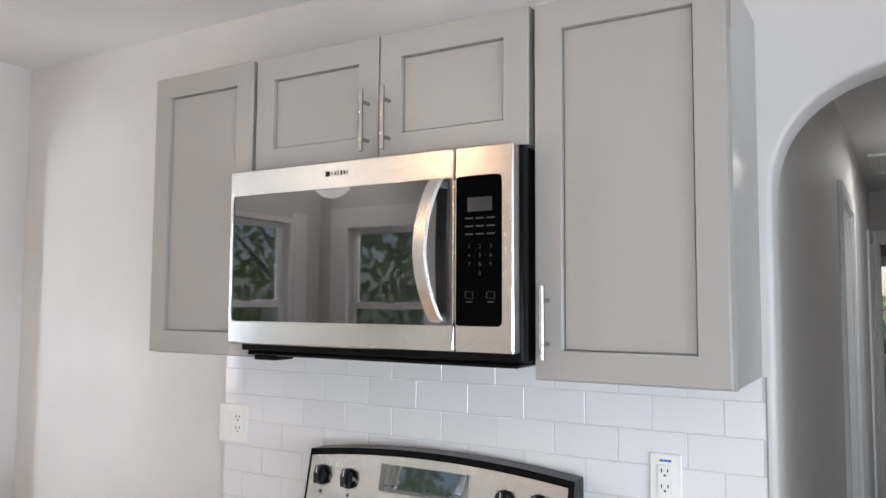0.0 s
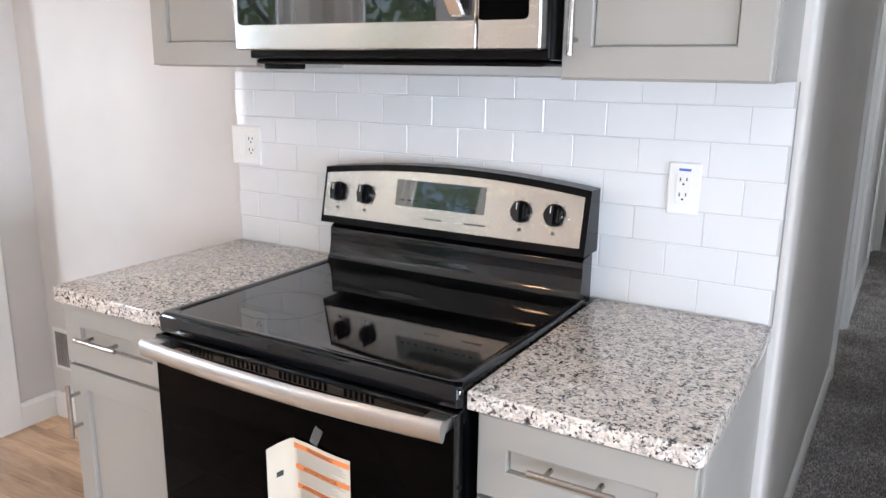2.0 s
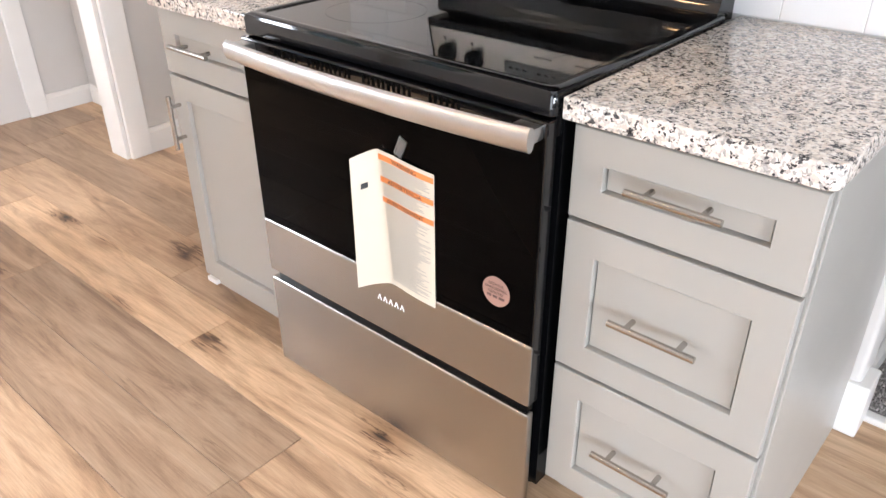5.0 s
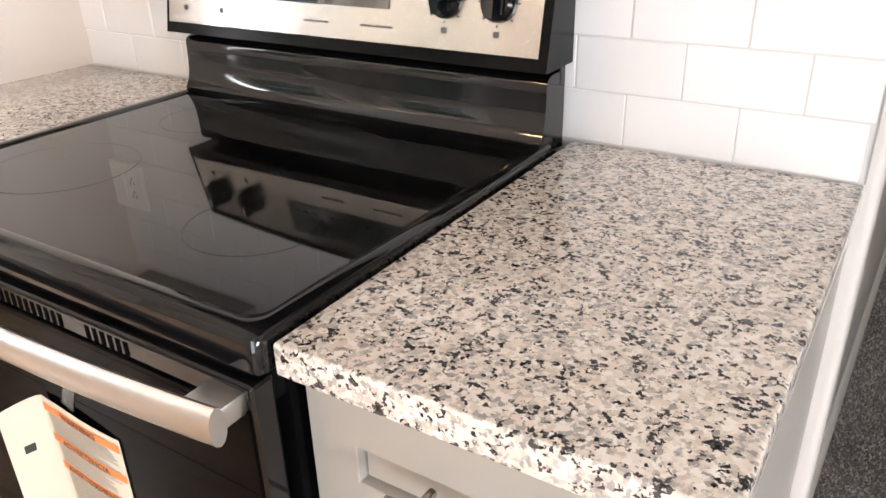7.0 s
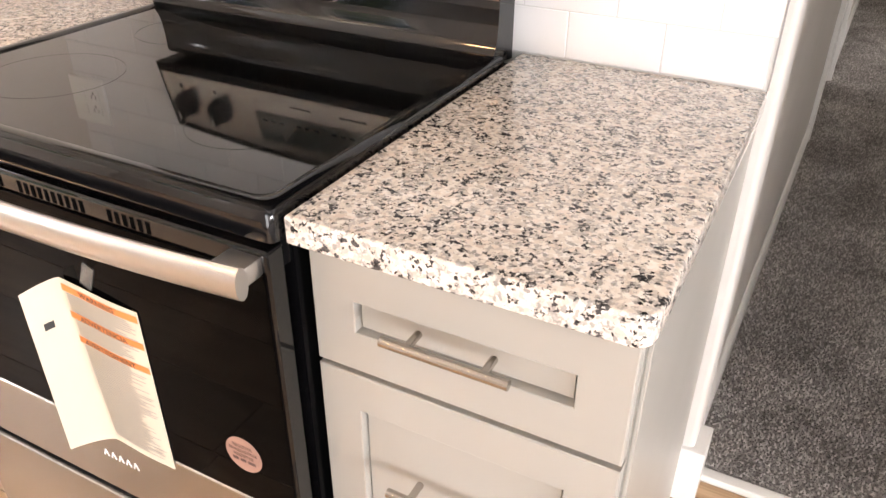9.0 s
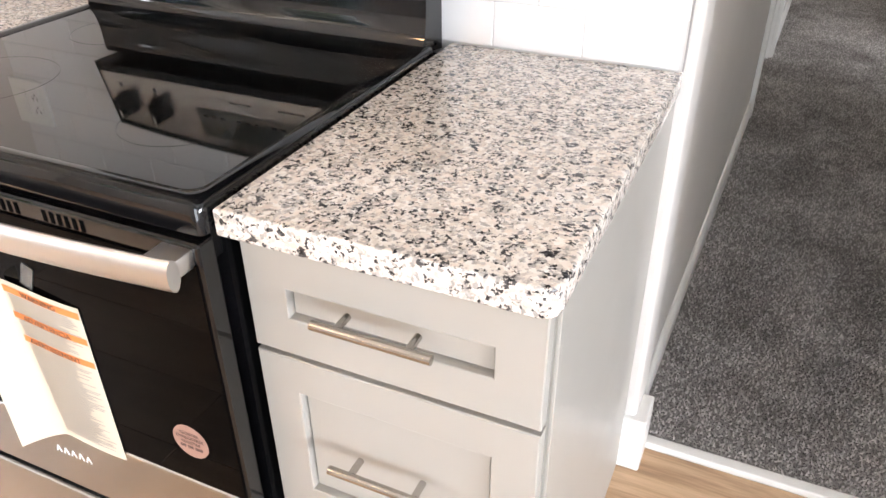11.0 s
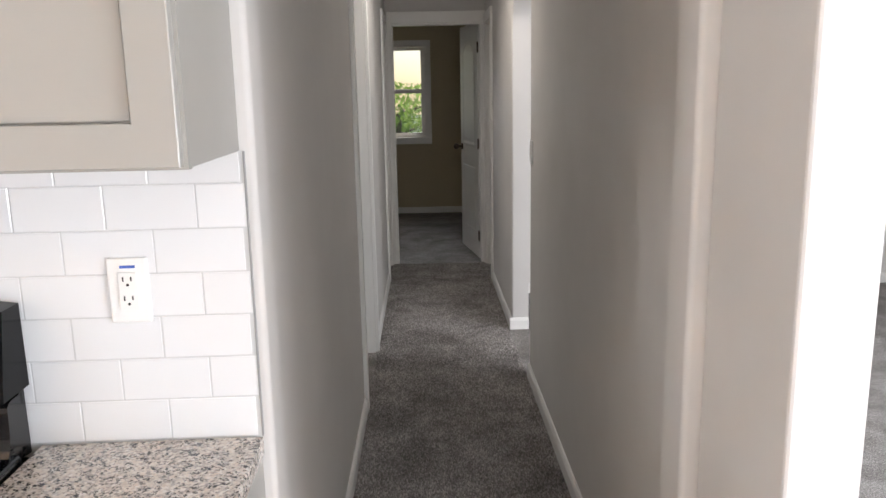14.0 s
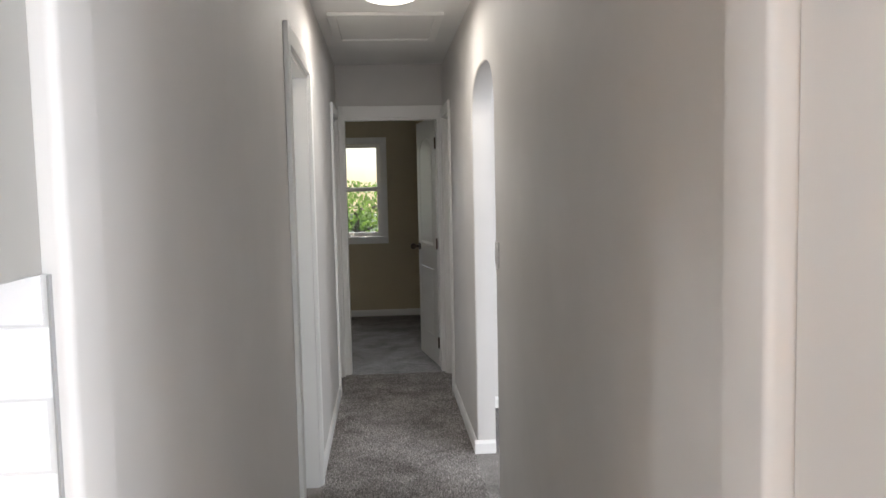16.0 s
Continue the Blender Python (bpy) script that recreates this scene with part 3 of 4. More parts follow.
def window(name, axis, plane, side, u0, u1, z0, z1, label, w=0.085):
    """A double-hung window in its opening: casing, sill, apron, two sashes and panes. side: the way the room lies."""
    root = thing(name, label, "window", kind="structure")

    def piece(nm, a, b2, lo, hi, d, e, mat=TRIM, bev=0.002):
        lo, hi = sorted((plane + side * lo, plane + side * hi))
        bm = B()
        box(bm, a, b2, lo, hi, d, e, bev) if axis == "y" else box(bm, lo, hi, a, b2, d, e, bev)
        return part(nm, bm, mat, root)
    piece("side_casing", u0 - w, u0, 0, 0.018, z0, z1)
    piece("side_casing", u1, u1 + w, 0, 0.018, z0, z1)
    piece("head_casing", u0 - w, u1 + w, 0, 0.02, z1, z1 + w)
    piece("window_sill", u0 - w, u1 + w, 0, 0.05, z0 - 0.022, z0)
    piece("apron", u0 - w, u1 + w, 0, 0.014, z0 - 0.085, z0 - 0.022)
    zm = (z0 + z1) / 2 + 0.01
    for nm, lo, hi, d, e in (("lower_sash", -0.035, -0.065, z0, zm + 0.02), ("upper_sash", -0.066, -0.096, zm - 0.02, z1)):
        bm = B()
        a0, a1 = sorted((plane + side * lo, plane + side * hi))
        for x0, x1, d0, d1 in ((u0, u0 + 0.045, d, e), (u1 - 0.045, u1, d, e), (u0 + 0.045, u1 - 0.045, d, d + 0.05), (u0 + 0.045, u1 - 0.045, e - 0.04, e)):
            box(bm, x0, x1, a0, a1, d0, d1) if axis == "y" else box(bm, a0, a1, x0, x1, d0, d1)
        part(nm, bm, TRIM, root)
        m0 = (a0 + a1) / 2
        pb = B()
        box(pb, u0 + 0.045, u1 - 0.045, m0 - 0.002, m0 + 0.002, d + 0.05, e - 0.04) if axis == "y" else box(pb, m0 - 0.002, m0 + 0.002, u0 + 0.045, u1 - 0.045, d + 0.05, e - 0.04)
        p = part("pane", pb, PANE, root)
        p.visible_shadow = False
    lb = B()
    uc = (u0 + u1) / 2
    lo, hi = sorted((plane - side * 0.03, plane - side * 0.06))
    box(lb, uc - 0.03, uc + 0.03, lo, hi, zm + 0.02, zm + 0.034, 0.003) if axis == "y" else box(lb, lo, hi, uc - 0.03, uc + 0.03, zm + 0.02, zm + 0.034, 0.003)
    part("sash_lock", lb, CHROME, root, "small metal sash lock")
    return root


window("window_bedroom", "y", YF, -1, 0.335, 1.118, 0.985, 2.06, "white double-hung bedroom window with greenery outside", 0.075)
window("window_rear", "y", -3.57, 1, -2.43, -1.74, 0.97, 2.13, "white double-hung window in the rear wall", 0.15)
win = window("window_dining", "x", -2.70, 1, -3.225, -2.50, 0.97, 2.15, "white double-hung window in the dining wall", 0.035)
part("outer_casing", box(B(), -2.70, -2.676, -3.40, -3.2605, 0.97, 2.23, 0.004), TRIM, win)
# second dining window is unseen, added to go with its lamp
window("window_dining_added", "x", -2.70, 1, -2.42, -1.80, 0.97, 2.15, "white double-hung window in the dining wall", 0.035)
# these two windows are out of view, added round the living room lamps
window("window_living_near", "x", 5.1, -1, -3.35, -1.25, 0.55, 2.12, "broad white living room window, unseen, added for light")
window("window_living_added", "x", 5.1, -1, 0.4, 2.0, 0.85, 2.1, "white double-hung living room window, unseen, added for light")

# ---- kitchen: cabinets ----


def bar_handle(parent, p, q, out=0.03, r=0.006):
    """A round bar pull on two posts; p, q: its ends on the face of the front, which looks along -y."""
    p, q = Vector(p), Vector(q)
    o = Vector((0, -out, 0))
    bm = B()
    cyl(bm, p + o, q + o, r, seg=16)
    for s in (0.2, 0.8):
        c = p.lerp(q, s)
        cyl(bm, c, c + o, r * 0.8, seg=12)
    return part("handle", bm, CHROME, parent, "brushed nickel bar handle", True)


def shaker(name, parent, x0, x1, z0, z1, y, stile=0.058, th=0.019, depth=0.010):
    """A framed front with a recessed panel, one moulded piece; y: the plane of its face."""
    bm = B()

    def ring(i, yy):
        return [bm.verts.new((x, yy, z)) for x, z in ((x0 + i, z0 + i), (x1 - i, z0 + i), (x1 - i, z1 - i), (x0 + i, z1 - i))]
    rows = [ring(0.0, y + th), ring(0.0, y + 0.0016), ring(0.0016, y), ring(stile - 0.002, y), ring(stile - 0.0006, y + 0.001), ring(stile, y + depth), ring(stile + 0.0003, y + depth + 0.005), ring(stile + 0.0027, y + depth + 0.005), ring(stile + 0.0031, y + depth)]
    for r0, r1 in zip(rows, rows[1:]):
        for i in range(4):
            j = (i + 1) % 4
            bm.faces.new((r0[i], r0[j], r1[j], r1[i]))
    bm.faces.new(rows[0][::-1])
    bm.faces.new(rows[-1])
    return part(name, bm, CABINET, parent)


UY, UZ0, UZ1 = -0.325, 1.434, 2.203
cab = thing("wall_cabinet", "greige shaker wall cabinet beside the arch with one door", "cabinet")
part("body", box(B(), 0.398, 0.781, UY + 0.0195, 0.007, UZ0, UZ1, 0.0015, 1), CABINET, cab)
part("face_frame", box(B(), 0.397, 0.7825, UY + 0.0194, UY + 0.036, UZ0 - 0.001, UZ1), CABINET, cab)
part("edge_strip", box(B(), 0.7815, 0.7835, UY + 0.0185, UY + 0.0194, UZ1 - 0.11, UZ1 - 0.002), BARE_WOOD, cab, "bare wood showing at the door edge")
d = shaker("door", cab, 0.404, 0.777, UZ0 + 0.003, UZ1 - 0.003, UY)
bar_handle(d, (0.431, UY, 1.478), (0.431, UY, 1.622))
cab = thing("wall_cabinet", "greige shaker wall cabinet with one door next to the microwave", "cabinet")
part("body", box(B(), -0.747, -0.3755, UY + 0.0195, 0.007, UZ0 + 0.014, UZ1 + 0.006, 0.0015, 1), CABINET, cab)
shaker("door", cab, -0.745, -0.3775, UZ0 + 0.017, UZ1 + 0.003, UY)
cab = thing("wall_cabinet", "short greige two-door shaker cabinet above the microwave", "cabinet")
part("body", box(B(), -0.3665, 0.3905, UY + 0.0195, 0.007, 1.908, UZ1 + 0.003, 0.0015, 1), CABINET, cab)
d = shaker("door", cab, -0.3645, 0.0140, 1.912, UZ1, UY)
bar_handle(d, (-0.013, UY, 1.93), (-0.013, UY, 2.075))
d = shaker("door", cab, 0.0190, 0.3905, 1.912, UZ1, UY)
bar_handle(d, (0.046, UY, 1.93), (0.046, UY, 2.075))

BY = -0.63
cab = thing("base_cabinet", "light greige base cabinet with three shaker drawers", "cabinet")
bm = B()
box(bm, 0.394, 0.7785, BY + 0.02, 0.007, FL + 0.105, CT - 0.038)
box(bm, 0.394, 0.7785, -0.555, 0.007, FL, FL + 0.1055)
part("body", bm, CABINET, cab)
part("side_panel", box(B(), 0.7786, 0.784, BY + 0.02, 0.0065, FL, CT - 0.038, 0.001, 1), CABINET, cab)
for z0, z1, hz, hx in ((0.713, 0.868, 0.798, 0.587), (0.413, 0.705, 0.564, 0.587), (0.122, 0.405, 0.274, 0.587)):
    d = shaker("drawer_front", cab, 0.403, 0.777, z0, z1, BY, 0.057)
    bar_handle(d, (hx - 0.0745, BY, hz), (hx + 0.0745, BY, hz))
cab = thing("base_cabinet", "light greige base cabinet with a drawer over a door", "cabinet")
bm = B()
box(bm, -0.778, -0.386, BY + 0.02, 0.007, FL + 0.058, CT - 0.038)
box(bm, -0.778, -0.386, -0.535, 0.007, FL, FL + 0.0585)
part("body", bm, CABINET, cab)
d = shaker("drawer_front", cab, -0.772, -0.395, 0.716, 0.872, BY, 0.057)
bar_handle(d, (-0.697, BY, 0.795), (-0.545, BY, 0.795))
d = shaker("door", cab, -0.772, -0.395, 0.122, 0.708, BY, 0.060)
bar_handle(d, (-0.745, BY, 0.520), (-0.745, BY, 0.662))
part("toe_board", box(B(), -0.776, -0.39, -0.547, -0.5352, FL, FL + 0.056, 0.001), CABINET, cab)
part("end_block", box(B(), -0.782, -0.738, BY + 0.006, BY + 0.0198, FL + 0.059, FL + 0.074, 0.002), TRIM, cab, "small white end block")


def worktop(name, x0, x1, round_left, round_right, label):
    y0, y1, r = -0.65, -0.001, 0.022
    pts = [(x0, y1)]
    for on, cx_, sx, order in ((round_left, x0 + r, -1, 0), (round_right, x1 - r, 1, 1)):
        if on:
            arc = [(cx_ + sx * r * math.cos(a), y0 + r - r * math.sin(a)) for a in [math.pi / 2 * i / 6 for i in range(7)]]
            pts += arc if order == 0 else arc[::-1]
        else:
            pts.append((x0 if order == 0 else x1, y0))
    pts.append((x1, y1))
    bm = extrude_profile(B(), pts, "z", CT - 0.037, CT)
    es = [e for e in bm.edges if abs(e.verts[0].co.z - e.verts[1].co.z) < 1e-6]
    bmesh.ops.bevel(bm, geom=es, offset=0.004, segments=3, profile=0.5, affect="EDGES")
    return tagged(part(name, bm, GRANITE, smooth=True), label, "worktop")


worktop("worktop", 0.3915, 0.789, False, True, "speckled black, grey and cream polished granite worktop")
worktop("worktop", -0.792, -0.383, True, False, "speckled black, grey and cream polished granite worktop")

# ---- microwave ----
MY, MX0, MX1, MZ0, MZ1 = -0.40, -0.371, 0.391, 1.487, 1.903
DIV = 0.259
mw = thing("microwave", "stainless over-range microwave with dark glass door", "microwave")
bm = B()
box(bm, MX0 + 0.012, MX1 + 0.006, MY + 0.035, -0.002, MZ0 - 0.018, MZ1 + 0.002, 0.004)
part("housing", bm, BLACK_PLASTIC, mw, "black side and underside housing")
bm = B()
for k in range(9):
    box(bm, MX0 + 0.06 + k * 0.07, MX0 + 0.11 + k * 0.07, MY + 0.06, MY + 0.085, MZ0 - 0.024, MZ0 - 0.0185)
box(bm, MX0 + 0.02, MX1 - 0.01, MY + 0.045, -0.12, MZ0 - 0.03, MZ0 - 0.0182, 0.006)
box(bm, MX0 + 0.03, MX0 + 0.10, MY + 0.06, MY + 0.13, MZ0 - 0.042, MZ0 - 0.028, 0.004)
part("filter_tray", bm, BLACK_PLASTIC, mw)
# door: stainless frame round a glass, with a rounded inner outline


def framed(bm, x0, x1, z0, z1, gx0, gx1, gz0, gz1, y, th, r):
    """A plate with a rounded rectangular hole."""
    def ring(a0, a1, b0, b1, rr, nseg=6):
        out = []
        for cx_, cz_, a in ((a1 - rr, b1 - rr, 0), (a0 + rr, b1 - rr, 90), (a0 + rr, b0 + rr, 180), (a1 - rr, b0 + rr, 270)):
            out += [(cx_ + rr * math.cos(radians(a + 90 * i / nseg)), cz_ + rr * math.sin(radians(a + 90 * i / nseg))) for i in range(nseg + 1)]
        return out
    o, g = ring(x0, x1, z0, z1, 0.006), ring(gx0, gx1, gz0, gz1, r)
    rows = [[bm.verts.new((x, yy, z)) for x, z in pts] for pts, yy in ((o, y + th), (o, y + 0.003), (ring(x0 + 0.003, x1 - 0.003, z0 + 0.003, z1 - 0.003, 0.005), y), (g, y), (g, y + 0.004))]
    for r0, r1 in zip(rows, rows[1:]):
        for i in range(len(o)):
            j = (i + 1) % len(o)
            bm.faces.new((r0[i], r0[j], r1[j], r1[i]))
    return g


bm = B()
framed(bm, MX0, DIV - 0.0012, MZ0, MZ1, MX0 + 0.011, DIV - 0.0135 + 0.013, MZ0 + 0.054, MZ1 - 0.06, MY, 0.034, 0.011)
mdoor = part("door", bm, STEEL, mw, "brushed stainless door frame")
part("window", box(B(), MX0 + 0.010, DIV - 0.001, MY + 0.002, MY + 0.008, MZ0 + 0.053, MZ1 - 0.059), MW_GLASS, mdoor, "dark mirror-like glass")
bm = B()
framed(bm, DIV + 0.0012, MX1, MZ0, MZ1, DIV + 0.002, MX1 - 0.024, MZ0 + 0.054, MZ1 - 0.06, MY, 0.034, 0.011)
mpan = part("control_panel", bm, STEEL, mw, "brushed stainless control panel surround")
part("keypad", box(B(), DIV + 0.0015, MX1 - 0.023, MY + 0.002, MY + 0.008, MZ0 + 0.053, MZ1 - 0.059), GLASS_BLACK, mpan, "black touch panel")
bm = B()
box(bm, DIV + 0.03, DIV + 0.085, MY + 0.0012, MY + 0.0022, MZ1 - 0.132, MZ1 - 0.104)
part("clock_display", bm, FAINT, mpan, "grey clock display")
bm = B()
kx = (DIV + 0.034, DIV + 0.058, DIV + 0.082)
for r_, z in enumerate((1.757, 1.741, 1.725)):
    for c_, x in enumerate(kx):
        box(bm, x - 0.009, x + 0.009, MY + 0.0012, MY + 0.0019, z - 0.0015, z + 0.0015)
for x, z in ((kx[0], 1.603), (kx[2], 1.603)):
    for a, c, e, f in ((-0.009, 0.009, 0.006, 0.007), (-0.009, 0.009, -0.007, -0.006), (-0.009, -0.008, -0.007, 0.007), (0.008, 0.009, -0.007, 0.007)):
        box(bm, x + a, x + c, MY + 0.0012, MY + 0.0019, z + e, z + f)
    box(bm, x - 0.007, x + 0.007, MY + 0.0012, MY + 0.0019, z - 0.015, z - 0.012)
part("key_legends", bm, FAINT, mpan)["kind"] = "stuff"
k = 1
for z in (1.700, 1.682, 1.664):
    for x in kx:
        writing("digit", str(k), 0.011, pose(x, MY + 0.0017, z, 90), FAINT, mpan)
        k += 1
writing("digit", "0", 0.011, pose(kx[1], MY + 0.0017, 1.646, 90), FAINT, mpan)
# bowed handle: flat strap between two feet
bm = B()
N = 16
rings = []
for i in range(N + 1):
    s = i / N
    z = MZ0 + 0.064 + s * 0.29
    bow = math.sin(math.pi * s)
    yo, xo = MY - 0.010 - 0.033 * bow ** 0.7, DIV - 0.036 - 0.020 * bow
    rings.append([bm.verts.new((xo + u, yo + w, z)) for u, w in ((-0.017, 0.0), (-0.013, -0.006), (0.013, -0.006), (0.017, 0.0), (0.013, 0.006), (-0.013, 0.006))])
for r0, r1 in zip(rings, rings[1:]):
    for i in range(6):
        j = (i + 1) % 6
        bm.faces.new((r0[i], r0[j], r1[j], r1[i]))
bm.faces.new(rings[0])
bm.faces.new(rings[-1])
for z in (MZ0 + 0.068, MZ0 + 0.343):
    box(bm, DIV - 0.048, DIV - 0.024, MY - 0.012, MY + 0.004, z - 0.008, z + 0.008, 0.002)
part("handle", bm, STEEL, mdoor, "bowed stainless handle", True)
bm = B()
for i, (w, h) in enumerate(((0.011, 0.012), (0.005, 0.010), (0.003, 0.008), (0.006, 0.008), (0.003, 0.012), (0.006, 0.012), (0.006, 0.008), (0.003, 0.011))):
    box(bm, -0.075 + i * 0.0085, -0.075 + i * 0.0085 + w * 0.7, MY - 0.001, MY + 0.001, 1.876 - h / 2, 1.876 + h / 2)
part("maker_mark", bm, BLACK_PLASTIC, mdoor, "small dark raised maker's mark")

# ---- range ----
RX0, RX1 = -0.375, 0.386
RC = (RX0 + RX1) / 2
CK = 0.926
rg = thing("range", "black and stainless electric range with smooth glass cooktop", "stove")
bm = B()
box(bm, RX0 + 0.003, RX1 - 0.003, -0.63, -0.012, FL + 0.05, CK - 0.03)
box(bm, RX0 + 0.02, RX1 - 0.02, -0.60, -0.03, FL + 0.012, FL + 0.0505)
part("body", bm, BLACK_PLASTIC, rg, "black side panels")
for x in (RX0 + 0.05, RX1 - 0.05):
    part("foot", cyl(B(), (x, -0.58, FL), (x, -0.58, FL + 0.02), 0.016), BLACK_PLASTIC, rg)
bm = B()
# cooktop rim with rolled edge, hole for the glass
rim = []
for inset, z in ((0.0, CK - 0.042), (-0.0005, CK - 0.012), (0.002, CK - 0.004), (0.008, CK), (0.020, CK - 0.0005), (0.026, CK - 0.004), (0.0265, CK - 0.006)):
    xa, xb, ya, yb = RX0 + inset, RX1 - inset, -0.667 + inset * 1.15, -0.055 - inset * 0.3
    rr = 0.012 + inset * 0.4
    ring = []
    for cx_, cy_, a in ((xb - rr, yb - rr, 0), (xa + rr, yb - rr, 90), (xa + rr, ya + rr, 180), (xb - rr, ya + rr, 270)):
        ring += [bm.verts.new((cx_ + rr * math.cos(radians(a + 18 * i)), cy_ + rr * math.sin(radians(a + 18 * i)), z)) for i in range(6)]
    rim.append(ring)
for r0, r1 in zip(rim, rim[1:]):
    for i in range(len(r0)):
        j = (i + 1) % len(r0)
        bm.faces.new((r0[i], r0[j], r1[j], r1[i]))
part("cooktop_frame", bm, BLACK, rg, "glossy black enamel rim", True)
ct = part("cooktop", box(B(), RX0 + 0.024, RX1 - 0.024, -0.640, -0.062, CK - 0.012, CK - 0.0042), COOK_GLASS, rg, "black ceramic glass")
for x, y, r in ((-0.19, -0.47, 0.105), (0.20, -0.48, 0.085), (-0.19, -0.20, 0.08), (0.20, -0.20, 0.10)):
    bm = B()
    for rr in (r,):
        ins = [bm.verts.new((RC + x + (rr - 0.0012) * math.cos(a), y + (rr - 0.0012) * math.sin(a), CK - 0.0039)) for a in [2 * math.pi * i / 48 for i in range(48)]]
        outs = [bm.verts.new((RC + x + rr * math.cos(a), y + rr * math.sin(a), CK - 0.0039)) for a in [2 * math.pi * i / 48 for i in range(48)]]
        for i in range(48):
            j = (i + 1) % 48
            bm.faces.new((ins[i], outs[i], outs[j], ins[j]))
    part("burner_ring", bm, RING, ct, "thin grey burner outline")

# backguard: lower curved skirt, then the overhanging control box with a crowned top
bm = B()
prof = [(-0.012, CK - 0.02), (-0.082, CK - 0.010), (-0.088, CK - 0.002), (-0.0885, CK + 0.004), (-0.084, CK + 0.010), (-0.079, CK + 0.020), (-0.0755, CK + 0.034), (-0.0735, CK + 0.052),
        (-0.0725, CK + 0.070), (-0.0725, CK + 0.084), (-0.070, CK + 0.091), (-0.063, CK + 0.0955), (-0.050, CK + 0.097), (-0.030, CK + 0.097), (-0.030, CK + 0.115), (-0.012, CK + 0.115)]
extrude_profile(bm, prof, "x", RX0 + 0.008, RX1 - 0.008)
part("lower_backguard", bm, BLACK, rg, "glossy black folded panel", True)


def crown(x):
    return 1.184 + 0.024 * (1 - ((x - RC) / 0.38) ** 2)


def guard_y(z):
    return -0.100 + (z - 1.034) * 0.21


def guard_slab(bm, x0, x1, zlo, drop, proud, back, n=24):
    """A slab whose top follows the crown; its face leans back towards the top."""
    cols = []
    for i in range(n + 1):
        x = x0 + (x1 - x0) * i / n
        zt = crown(x) - drop
        cols.append([bm.verts.new(c) for c in ((x, back, zlo), (x, guard_y(zlo) - proud, zlo), (x, guard_y(zt) - proud, zt), (x, back, zt))])
    for a, b2 in zip(cols, cols[1:]):
        for i in range(4):
            j = (i + 1) % 4
            bm.faces.new((a[i], a[j], b2[j], b2[i]))
    bm.faces.new(cols[0])
    bm.faces.new(cols[-1])


bm = B()
guard_slab(bm, RX0 - 0.004, RX1 + 0.003, 1.034, 0.0, 0.0, -0.012)
es = [e for e in bm.edges if len(e.link_faces) == 2 and e.calc_face_angle() > 0.6]
bmesh.ops.bevel(bm, geom=es, offset=0.007, segments=3, profile=0.5, affect="EDGES")
bgd = part("backguard", bm, BLACK_PLASTIC, rg, "black crowned control housing", True)
bm = B()
guard_slab(bm, RX0 + 0.004, RX1 - 0.011, 1.053, 0.017, 0.0015, -0.06)
part("fascia", bm, STEEL, bgd, "brushed stainless control fascia")
TILTF = math.degrees(math.atan(0.21))


def face_y(z):
    return guard_y(z) - 0.0016


def on_face(x, z):
    """A frame on the fascia: local x along it, y up it, z out of it."""
    return pose(x, face_y(z), z, 90 - TILTF)


def flat_on(m, u0, u1, w0, w1, h, bm):
    vs = [bm.verts.new(m @ Vector(p)) for p in ((u0, w0, 0), (u1, w0, 0), (u1, w1, 0), (u0, w1, 0), (u0, w0, h), (u1, w0, h), (u1, w1, h), (u0, w1, h))]
    for f in ((3, 2, 1, 0), (4, 5, 6, 7), (0, 1, 5, 4), (1, 2, 6, 5), (2, 3, 7, 6), (3, 0, 4, 7)):
        bm.faces.new([vs[i] for i in f])


bm = B()
md = on_face(-0.008, 1.135)
flat_on(md, -0.130, 0.130, -0.034, 0.034, 0.0022, bm)
part("display", bm, DISPLAY, bgd, "dark glossy clock display")
bm = B()
for r_ in range(1):
    for c_ in range(11):
        if c_ % 4 != 3:
            flat_on(on_face(-0.008, 1.135), -0.115 + c_ * 0.021, -0.115 + c_ * 0.021 + 0.012, -0.020 + r_ * 0.017, -0.016 + r_ * 0.017, 0.0026, bm)
part("display_print", bm, FAINT, bgd)["kind"] = "stuff"
bm = B()
for x in (-0.325, -0.235, 0.221, 0.307):
    for a in range(0, 360, 45):
        m = on_face(x, 1.121) @ pose(0, 0, 0, 0, 0, a)
        flat_on(m, -0.0008, 0.0008, 0.030, 0.033, 0.0012, bm)
    flat_on(on_face(x, 1.121), -0.004, 0.004, -0.047, -0.039, 0.0012, bm)
for x, w in ((-0.02, 0.05), (0.10, 0.06)):
    flat_on(on_face(x, 1.076), -w / 2, w / 2, -0.0015, 0.0015, 0.0012, bm)
part("dial_print", bm, MARK, bgd)["kind"] = "stuff"
